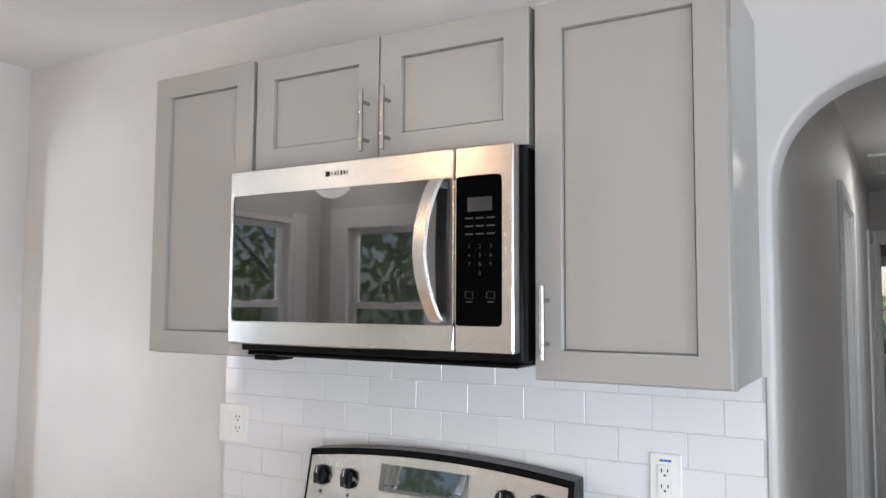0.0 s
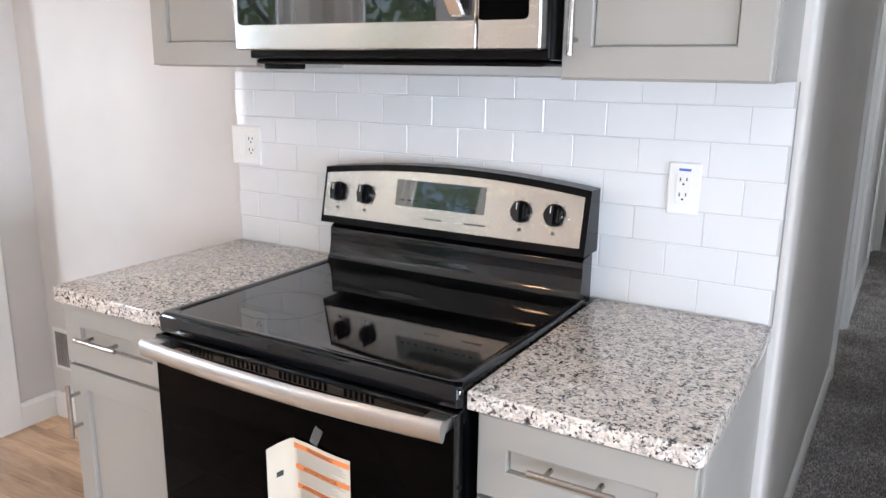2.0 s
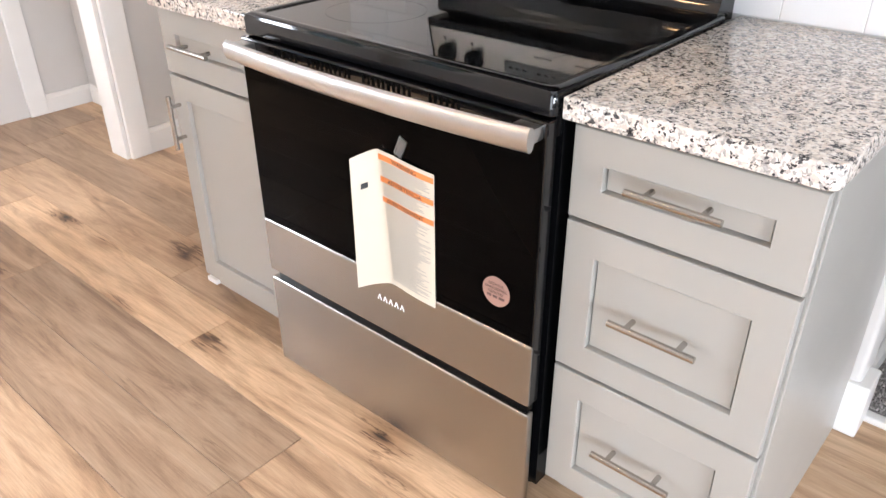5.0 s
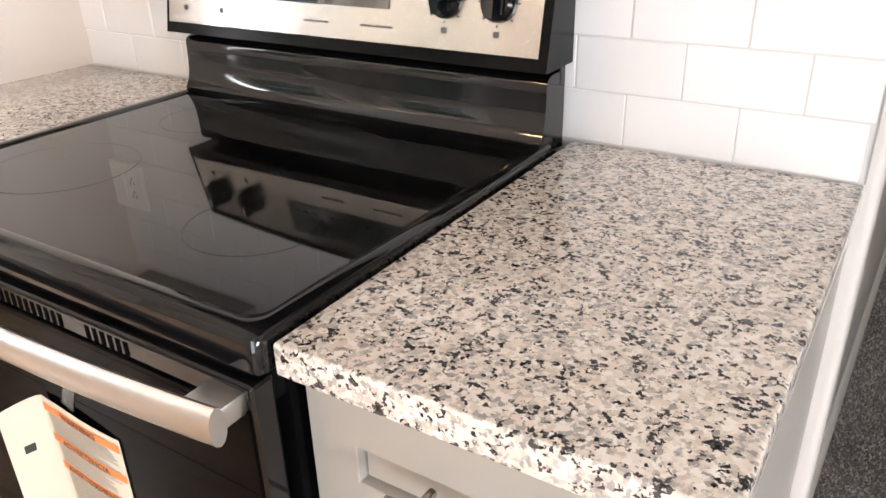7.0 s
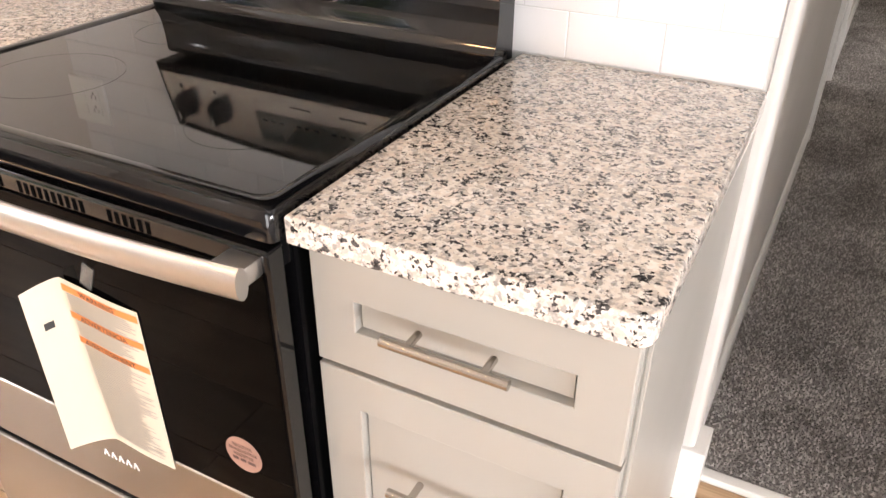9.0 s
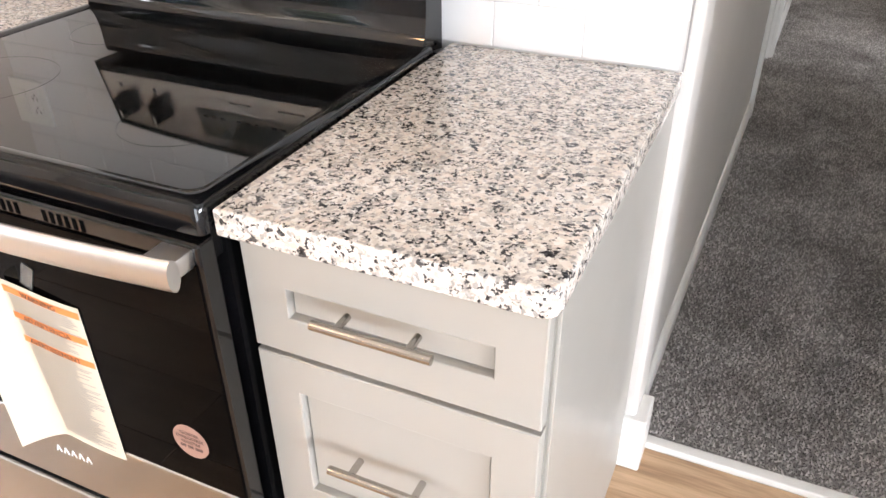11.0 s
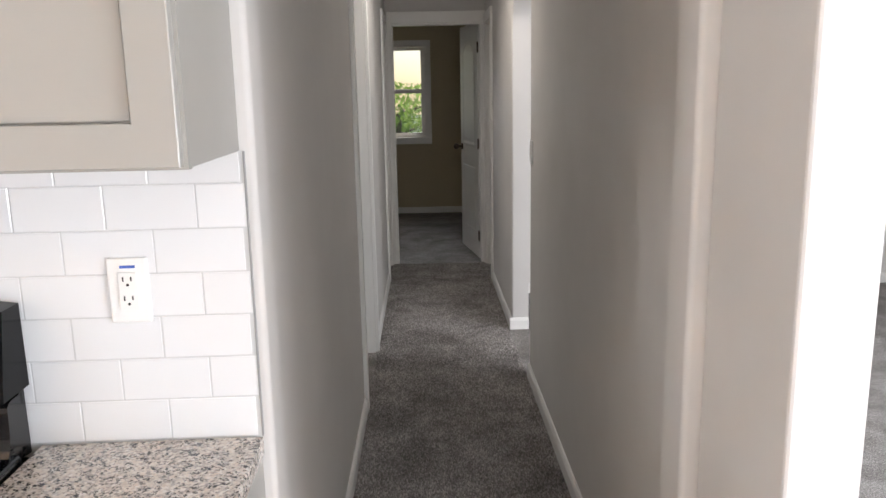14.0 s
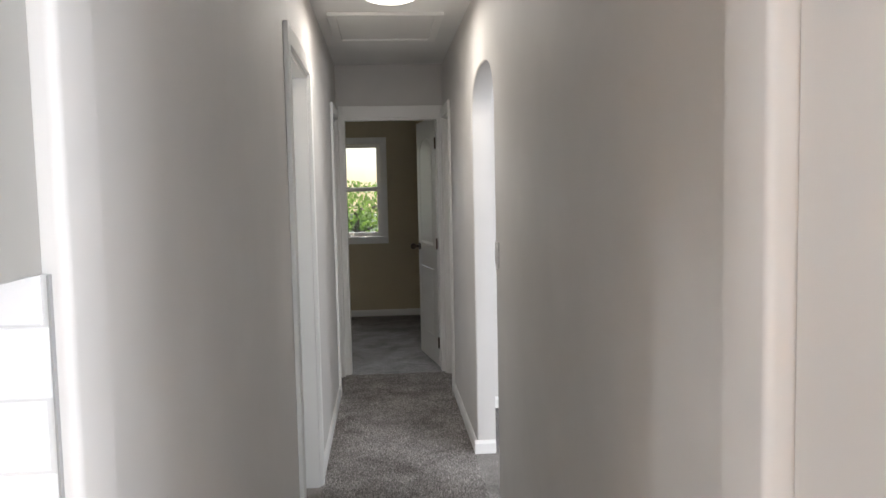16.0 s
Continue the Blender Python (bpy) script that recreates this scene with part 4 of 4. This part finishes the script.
for x in (-0.325, -0.235, 0.221, 0.307):
    m = on_face(x, 1.121)
    bm = B()
    for r0, r1, h0, h1 in ((0.027, 0.027, 0.0, 0.005), (0.0245, 0.0215, 0.005, 0.015)):
        bmesh.ops.create_cone(bm, cap_ends=True, segments=32, radius1=r0, radius2=r1, depth=h1 - h0, matrix=m @ Matrix.Translation((0, 0, (h0 + h1) / 2)))
    flat_on(m, -0.0065, 0.0065, -0.0225, 0.0225, 0.030, bm)
    for u in (-0.0135, 0.0135):
        flat_on(m, u - 0.0022, u + 0.0022, -0.016, 0.016, 0.0185, bm)
    kb = part("knob", bm, BLACK, bgd, "black dial knob", True)
    bm = B()
    flat_on(m @ Matrix.Translation((0, 0, 0.0301)), -0.0008, 0.0008, 0.004, 0.020, 0.0004, bm)
    part("pointer", bm, PLATE, kb)

# vent strip, oven door, drawer
bm = B()
box(bm, RX0 + 0.006, RX1 - 0.006, -0.648, -0.60, 0.845, CK - 0.043)
part("vent_strip", bm, BLACK, rg)
DY = -0.678
od = part("oven_door", box(B(), RX0 + 0.001, RX1 - 0.001, DY, DY + 0.03, 0.320, 0.879, 0.004), BLACK, rg, "black oven door")
# each slot is a raised bar; the shade inside is put into its black
for g0 in (-0.27, -0.17, -0.02, 0.14):
    for i in range(6 if g0 < -0.2 or g0 > 0.1 else 10):
        x = RC + g0 + i * 0.0125
        part("vent_slot", box(B(), x, x + 0.0065, DY - 0.0006, DY + 0.002, 0.856, 0.872), SLOT_BLACK, od)
part("oven_glass", box(B(), RX0 + 0.004, RX1 - 0.004, DY - 0.003, DY + 0.002, 0.462, 0.853, 0.0015), GLASS_BLACK, od, "black reflective oven glass")
part("door_trim", box(B(), RX0 + 0.001, RX1 - 0.001, DY - 0.0045, DY + 0.006, 0.321, 0.461, 0.006, 3), SHADED_STEEL, od, "brushed stainless lower door band")
bm = B()
N = 28
rings = []
for i in range(N + 1):
    s = i / N
    x = RX0 + 0.004 + s * (RX1 - RX0 - 0.010)
    e = abs(2 * s - 1)
    yo = DY - 0.036 - 0.020 * (1 - e ** 2)
    rings.append([bm.verts.new((x, yo + 0.010 * math.cos(a), 0.860 + 0.0205 * math.sin(a) * (1 if math.sin(a) > 0 else 1.0))) for a in [2 * math.pi * k / 12 for k in range(12)]])
for r0, r1 in zip(rings, rings[1:]):
    for i in range(12):
        j = (i + 1) % 12
        bm.faces.new((r0[i], r0[j], r1[j], r1[i]))
bm.faces.new(rings[0])
bm.faces.new(rings[-1])
for xa, xb in ((RX0 + 0.006, RX0 + 0.05), (RX1 - 0.052, RX1 - 0.008)):
    box(bm, xa, xb, DY - 0.034, DY + 0.001, 0.850, 0.874, 0.003)
part("handle", bm, HANDLE_STEEL, od, "broad bowed stainless handle", True)
part("storage_drawer", box(B(), RX0 + 0.001, RX1 - 0.001, DY - 0.003, DY + 0.02, FL + 0.022, 0.300, 0.006, 3), SHADED_STEEL, rg, "brushed stainless storage drawer")
part("drawer_gap", box(B(), RX0 + 0.012, RX1 - 0.012, DY + 0.012, DY + 0.03, 0.292, 0.328), BLACK_PLASTIC, rg)
bm = B()
for i in range(5):
    x = 0.0 + i * 0.016
    for a, b2 in (((x, 0.0), (x + 0.005, 0.013)), ((x + 0.005, 0.013), (x + 0.010, 0.0))):
        u = Vector((b2[0] - a[0], b2[1] - a[1])).normalized() * 0.0012
        vs = [bm.verts.new((px, DY - 0.0052, 0.398 + pz)) for px, pz in ((a[0] - u.y, a[1] + u.x), (a[0] + u.y, a[1] - u.x), (b2[0] + u.y, b2[1] - u.x), (b2[0] - u.y, b2[1] + u.x))]
        f = bm.faces.new(vs)
        ex = bmesh.ops.extrude_face_region(bm, geom=[f])
        bmesh.ops.translate(bm, verts=[q for q in ex["geom"] if isinstance(q, bmesh.types.BMVert)], vec=(0, 0.001, 0))
part("maker_mark", bm, PLATE, od, "pale raised maker's mark")

# warning leaflet taped to the oven glass
PX0, PX1, PZ0, PZ1 = -0.024, 0.160, 0.455, 0.738


def leaf_point(s, t, lift=0.0):
    """s across, t up: a folded sheet, its free edge curling forward."""
    x = PX0 + 0.012 + s * (PX1 - PX0 - 0.012)
    fold = 0.20 + 0.15 * (1 - t)
    flap = max(0.0, (fold - s) / fold)
    y = DY - 0.005 - 0.042 * flap ** 1.25 - 0.004 * math.sin(3.1 * s) - lift
    z = PZ0 + t * (PZ1 - PZ0) + 0.003 * math.sin(4 * s + 1) - 0.017 * flap ** 1.4 - 0.012 * max(0.0, s - 0.45)
    return Vector((x, y, z))


def leaf_patch(bm, s0, s1, t0, t1, lift, n=14, k=2):
    rows = [[bm.verts.new(leaf_point(s0 + (s1 - s0) * i / n, t0 + (t1 - t0) * j / k, lift)) for i in range(n + 1)] for j in range(k + 1)]
    for j in range(k):
        for i in range(n):
            bm.faces.new((rows[j][i], rows[j][i + 1], rows[j + 1][i + 1], rows[j + 1][i]))


leaflet = thing("warning_leaflet", "folded cream warning leaflet with orange bands taped to oven glass", "leaflet")
bm = B()
leaf_patch(bm, 0, 1, 0, 1, 0.0, 30, 10)
ex = bmesh.ops.extrude_face_region(bm, geom=bm.faces[:])
bmesh.ops.translate(bm, verts=[q for q in ex["geom"] if isinstance(q, bmesh.types.BMVert)], vec=(0, 0.0008, 0))
part("sheet", bm, PAPER, leaflet, smooth=True)
bm = B()
for t in (0.955, 0.80, 0.655):
    leaf_patch(bm, 0.21 + 0.14 * (1 - t), 0.995, t - 0.020, t + 0.020, 0.0010, 24)
part("band", bm, ORANGE, leaflet, "orange heading band", True)
bm = B()
random.seed(5)
t = 0.925
while t > 0.05:
    if min(abs(t - q) for q in (0.955, 0.80, 0.655)) > 0.022:
        leaf_patch(bm, 0.25 + 0.13 * (1 - t), random.uniform(0.74, 0.96), t - 0.0026, t + 0.0026, 0.0010, 24, 1)
    t -= 0.0125
part("small_print", bm, INK_SOFT, leaflet, "lines of tiny grey print")["kind"] = "stuff"
bm = B()
leaf_patch(bm, 0.07, 0.125, 0.75, 0.79, 0.0008, 4, 2)
part("symbol", bm, INK, leaflet)
for t, s in ((0.955, "WARNING"), (0.80, "ADVERTENCIA"), (0.655, "AVERTISSEMENT")):
    word = writing("heading", s, 0.0125, Matrix(), INK, leaflet)
    for q in word.data.vertices:
        q.co = leaf_point(0.60 + q.co.x / 0.172, t + q.co.y / 0.283, 0.0022 + q.co.z)
bm = box(B(), -0.010, 0.010, -0.0004, 0.0004, -0.020, 0.020)
bmesh.ops.transform(bm, matrix=pose(0.078, DY - 0.0040, 0.757, 0, 24, 0), verts=bm.verts)
TAPE = material("clear_tape", (0.22, 0.22, 0.21), 0.25)
TAPE.node_tree.nodes["Principled BSDF"].inputs["Alpha"].default_value = 0.35
part("tape", bm, TAPE, leaflet, "strip of clear tape")
stk = thing("round_sticker", "round salmon sticker with small print on oven glass", "sticker")
part("disc", cyl(B(), (0.303, DY - 0.0031, 0.545), (0.303, DY - 0.0038, 0.545), 0.030, seg=40), PINK, stk)
STICK_INK = material("sticker_print", (0.06, 0.03, 0.025), 0.7)
for s, z in (("REGISTER", 0.5595), ("ENREGISTRER", 0.5510), ("REGISTRE", 0.5425)):
    writing("lettering", s, 0.0078, pose(0.303, DY - 0.0042, z, 90), STICK_INK, stk)
bm = B()
for i in range(12):
    if i not in (3, 7):
        box(bm, 0.284 + i * 0.0032, 0.2862 + i * 0.0032, DY - 0.0043, DY - 0.0038, 0.5315, 0.5365)
part("number", bm, STICK_INK, stk)["kind"] = "stuff"

# ---- fittings on the walls and ceilings ----


def duplex(parent, x, z, y):
    """One receptacle pair in its insert."""
    ins = part("insert", box(B(), x - 0.0165, x + 0.0165, y - 0.0035, y, z - 0.0335, z + 0.0335, 0.0015), PLATE, parent)
    for dz in (0.017, -0.017):
        bm = B()
        box(bm, x - 0.0085, x - 0.0060, y - 0.0042, y - 0.0034, z + dz, z + dz + 0.0085)
        box(bm, x + 0.0055, x + 0.0080, y - 0.0042, y - 0.0034, z + dz + 0.001, z + dz + 0.0085)
        cyl(bm, (x, y - 0.0034, z + dz - 0.006), (x, y - 0.0042, z + dz - 0.006), 0.0026, seg=10)
        part("socket_slots", bm, DARK_SLOT, ins)


ot = thing("wall_outlet", "white duplex outlet with cover plate on the tiled splashback", "outlet")
part("plate", box(B(), 0.542, 0.6125, -0.0075, 0.0005, 1.140, 1.256, 0.003), PLATE, ot)
duplex(ot, 0.577, 1.198, -0.0075)
part("protective_label", box(B(), 0.565, 0.591, -0.0082, -0.0074, 1.238, 1.243), BLUE, ot, "small blue label")
ot = thing("wall_outlet", "white two-gang plate with switch and outlet on splashback", "outlet")
part("plate", box(B(), -0.800, -0.684, -0.0075, 0.0005, 1.157, 1.273, 0.003), PLATE, ot)
duplex(ot, -0.718, 1.215, -0.0075)
part("rocker", box(B(), -0.782, -0.749, -0.0115, -0.0074, 1.1815, 1.2485, 0.002), PLATE, ot, "white rocker switch")
sw = thing("light_switch", "white light switch plate on the hall wall", "light switch")
part("plate", box(B(), XR - 0.006, XR, 2.415, 2.485, 1.168, 1.284, 0.002), PLATE, sw)
part("rocker", box(B(), XR - 0.010, XR - 0.0055, 2.433, 2.467, 1.193, 1.259, 0.0015), PLATE, sw)

vent = thing("wall_vent", "pale return-air grille with dark slots low on the kitchen wall", "vent")
part("frame", box(B(), -1.868, -1.49, 0.000, 0.008, 0.245, 0.418, 0.002), TRIM, vent)
# thin dark sheet; the shade of the hollow is put into its colour
part("duct_inset", box(B(), -1.850, -1.508, -0.002, 0.0005, 0.262, 0.402), DARK_SLOT, vent, "dark inset in place of the shaded duct")
for i in range(26):
    part("slat", box(B(), -1.844 + i * 0.0130, -1.838 + i * 0.0130, -0.006, -0.001, 0.262, 0.402), VENT_SLAT, vent)


def dome_lamp(name, x, y, r, drop, glass, label, rim=0.86):
    root = thing(name, label, "ceiling light")
    bm = B()
    steps = ((r, CEIL), (r * 1.0, CEIL - 0.012), (r * 0.985, CEIL - 0.022), (r * 0.93, CEIL - 0.030), (r * rim, CEIL - 0.033), (r * rim, CEIL - 0.022))
    rows = [[bm.verts.new((x + q * math.cos(a), y + q * math.sin(a), z)) for a in [2 * math.pi * i / 48 for i in range(48)]] for q, z in steps]
    for r0, r1 in zip(rows, rows[1:]):
        for i in range(48):
            j = (i + 1) % 48
            bm.faces.new((r0[i], r0[j], r1[j], r1[i]))
    part("rim", bm, CHROME, root, "brushed nickel trim ring", True)
    bm = B()
    q = r * rim * 0.995
    bmesh.ops.create_uvsphere(bm, u_segments=40, v_segments=20, radius=q, matrix=Matrix.Translation((x, y, CEIL - 0.026)) @ Matrix.Diagonal((1, 1, drop / q, 1)))
    bmesh.ops.delete(bm, geom=[p for p in bm.verts if p.co.z > CEIL - 0.0255], context="VERTS")
    s = part("shade", bm, glass, root, "white glass bowl", True)
    s.visible_shadow = False
    return root


dome_lamp("ceiling_light", 1.20, 3.02, 0.165, 0.044, LAMP_GLASS, "flush round hall light with nickel rim, lit")
dome_lamp("ceiling_light", -0.8, -2.2, 0.10, 0.075, KITCHEN_GLASS, "flush kitchen ceiling light with warm glass bowl, lit")
dome_lamp("ceiling_light", -2.3, -3.2, 0.19, 0.17, LAMP_GLASS, "white glass bowl ceiling light in the dining area")

hatch = thing("attic_hatch", "white painted attic hatch with trim in the hall ceiling", "hatch")
part("panel", box(B(), 0.905, 1.455, 3.565, 4.225, CEIL - 0.012, CEIL - 0.001), TRIM, hatch)
for x0, x1, y0, y1 in ((0.855, 1.505, 3.515, 3.565), (0.855, 1.505, 4.225, 4.275), (0.855, 0.905, 3.5655, 4.2245), (1.455, 1.505, 3.5655, 4.2245)):
    part("trim", box(B(), x0, x1, y0, y1, CEIL - 0.02, CEIL - 0.001, 0.003), TRIM, hatch)

# ---- outdoors: trees beyond the windows ----


def tree(x, y, h, r, seed, label):
    rnd = random.Random(seed)
    root = thing("tree", label, "tree", "garden trees", loc=(x, y, -0.5))
    bm = B()
    cyl(bm, (0, 0, 0), (0, 0, h * 0.55), 0.16, 0.09, 10)
    for i in range(9):
        a, z = rnd.uniform(0, 6.28), h * rnd.uniform(0.2, 0.55)
        cyl(bm, (0, 0, z), (math.cos(a) * r * 0.7, math.sin(a) * r * 0.7, z + h * rnd.uniform(0.1, 0.3)), 0.05, 0.015, 6)
    part("trunk", bm, BARK, root)
    verts, faces = [], []
    for i in range(2100):
        while True:
            p = Vector((rnd.uniform(-1, 1), rnd.uniform(-1, 1), rnd.uniform(-1, 1)))
            if p.length < 1 and noise.noise(p * 2.6 + Vector((seed, 0, 0))) > -0.12:
                break
        c = Vector((p.x * r, p.y * r, h * 0.55 + p.z * h * 0.5))
        q = Euler((rnd.uniform(0, 6.28), rnd.uniform(0, 6.28), rnd.uniform(0, 6.28))).to_matrix()
        s = rnd.uniform(0.06, 0.13)
        k0 = len(verts)
        verts += [tuple(c + q @ Vector(v) * s) for v in ((-1, 0, 0), (0, -0.5, 0.1), (1, 0, 0), (0, 0.5, 0.1))]
        faces.append((k0, k0 + 1, k0 + 2, k0 + 3))
    me = bpy.data.meshes.new("crown")
    me.from_pydata(verts, [], faces)
    me.materials.append(LEAF)
    cr = new("crown", me)
    cr.parent = root
    return root


for i, (x, y, h, r) in enumerate(((-6.2, -7.2, 5.5, 2.0), (-3.6, -8.2, 5.0, 1.8), (-7.6, -4.0, 5.6, 2.0), (-6.6, -2.0, 5.0, 1.7), (-1.2, -9.5, 6, 2.1), (4.3, 25.0, 5.4, 1.6), (-3.0, 25.8, 4.6, 1.9), (0.7, 27.0, 2.3, 2.3), (2.8, -9.5, 5.5, 2.0))):
    tree(x, y, h, r, i + 3, "leafy green garden tree outside the window")

# ---- wall tiles and floor planks ----
splash = tagged(part("splashback", box(B(), -0.787, 0.787, 0.0011, 0.0078, CT - 0.03, 1.4345), GROUT), "white glazed subway tile splashback laid in running bond", "splashback", kind="structure")
TW, TH, GAP = 0.1565, 0.0776, 0.0016


def tile_mesh(w, h):
    bm = box(B(), 0, w, 0, 0.0062, 0, h, 0.0014, 1)
    bmesh.ops.recalc_face_normals(bm, faces=bm.faces)
    me = bpy.data.meshes.new("tile")
    bm.to_mesh(me)
    bm.free()
    me.materials.append(TILE)
    return me


cache = {}
random.seed(11)
for row in range(7):
    z0 = CT + 0.0012 + row * TH
    h = min(TH - GAP, 1.4335 - z0)
    start = (0.468 if row % 2 == 0 else 0.546) - 9 * TW
    for k in range(13):
        a, b2 = max(start + k * TW + GAP / 2, -0.7865), min(start + (k + 1) * TW - GAP / 2, 0.7865)
        if b2 - a < 0.01:
            continue
        key = (round(b2 - a, 4), round(h, 4))
        if key not in cache:
            cache[key] = tile_mesh(*key)
        ob = new("tile", cache[key])
        ob.location = (a, 0.0 - random.uniform(0, 0.0005), z0)
        ob.rotation_euler = (random.uniform(-0.004, 0.004), 0, random.uniform(-0.003, 0.003))
        ob.parent = splash
# the shadow line beside the tiles is put into this trim's grey
EDGE_SHADOW = material("tile_edging", (0.30, 0.295, 0.29), 0.45)
structure("tile_edge_trim", box(B(), 0.787, 0.7895, -0.0005, 0.0079, CT, 1.4338), EDGE_SHADOW, "thin trim at the tile edge, greyed for the shadow line", "trim")

PW, PL = 0.180, 1.22


def plank_mesh(length):
    bm = box(B(), 0, length, 0, PW - 0.0012, -0.005, 0, 0.0008, 1)
    bmesh.ops.recalc_face_normals(bm, faces=bm.faces)
    me = bpy.data.meshes.new("plank")
    bm.to_mesh(me)
    bm.free()
    me.materials.append(PLANK)
    return me


planks = bpy.data.objects["floor"]
lengths = {}
random.seed(21)
row = 0
y = 0.0735 - PW
while y > -3.75:
    x = -2.82 - random.uniform(0, PL)
    while x < SPX0 + 0.1:
        a, b2 = max(x, -2.82), min(x + PL - 0.0012, 1.70)
        if b2 - a > 0.03:
            key = round(b2 - a, 3)
            if key not in lengths:
                lengths[key] = plank_mesh(key)
            ob = new("plank", lengths[key])
            ob.location = (a, y, FL)
            ob.parent = planks
        x += PL
    y -= PW

# carpet pile, one tuft a fibre bundle
rng = np.random.default_rng(4)
xs, ys = np.meshgrid(np.arange(XL + 0.016, XR - 0.016, 0.0068), np.arange(0.106, 5.28, 0.0068))
base = np.stack([xs.ravel(), ys.ravel(), np.full(xs.size, CARPET - 0.001)], 1)
base[:, :2] += rng.uniform(-0.003, 0.003, (len(base), 2))
turn = rng.uniform(0, 6.283, len(base))
lean = rng.normal(0, 0.0035, (len(base), 2))
tall = rng.uniform(0.006, 0.011, len(base))
corners = []
for k in range(3):
    c = base.copy()
    c[:, 0] += 0.0042 * np.cos(turn + k * 2.094)
    c[:, 1] += 0.0042 * np.sin(turn + k * 2.094)
    corners.append(c)
tip = base.copy()
tip[:, :2] += lean
tip[:, 2] += tall
verts = np.stack(corners + [tip], 1).reshape(-1, 3)
idx = np.arange(len(base))[:, None] * 4
faces = np.concatenate([idx + np.array(f) for f in ((0, 1, 3), (1, 2, 3), (2, 0, 3))])
me = bpy.data.meshes.new("carpet_pile")
me.from_pydata(verts.tolist(), [], faces.tolist())
me.materials.append(TUFT)
tagged(new("carpet_pile", me), "dark grey cut-pile carpet tufts in the hall", "carpet", kind="stuff")

# the hall and bedroom stand at a slight angle to the kitchen
HALL_NAMES = ("wall_hall", "wall_bedroom", "baseboard_hall", "baseboard_arch_far", "baseboard_bedroom", "door_casing_hall", "door_casing_bedroom", "door_bedroom", "door_hall", "window_bedroom", "light_switch", "attic_hatch", "carpet_pile")
for ob in list(scene.collection.objects):
    if ob.parent is None and (ob.name.startswith(HALL_NAMES) or ob.name == "ceiling_light"):
        ob.matrix_basis = HALL_TURN @ ob.matrix_basis
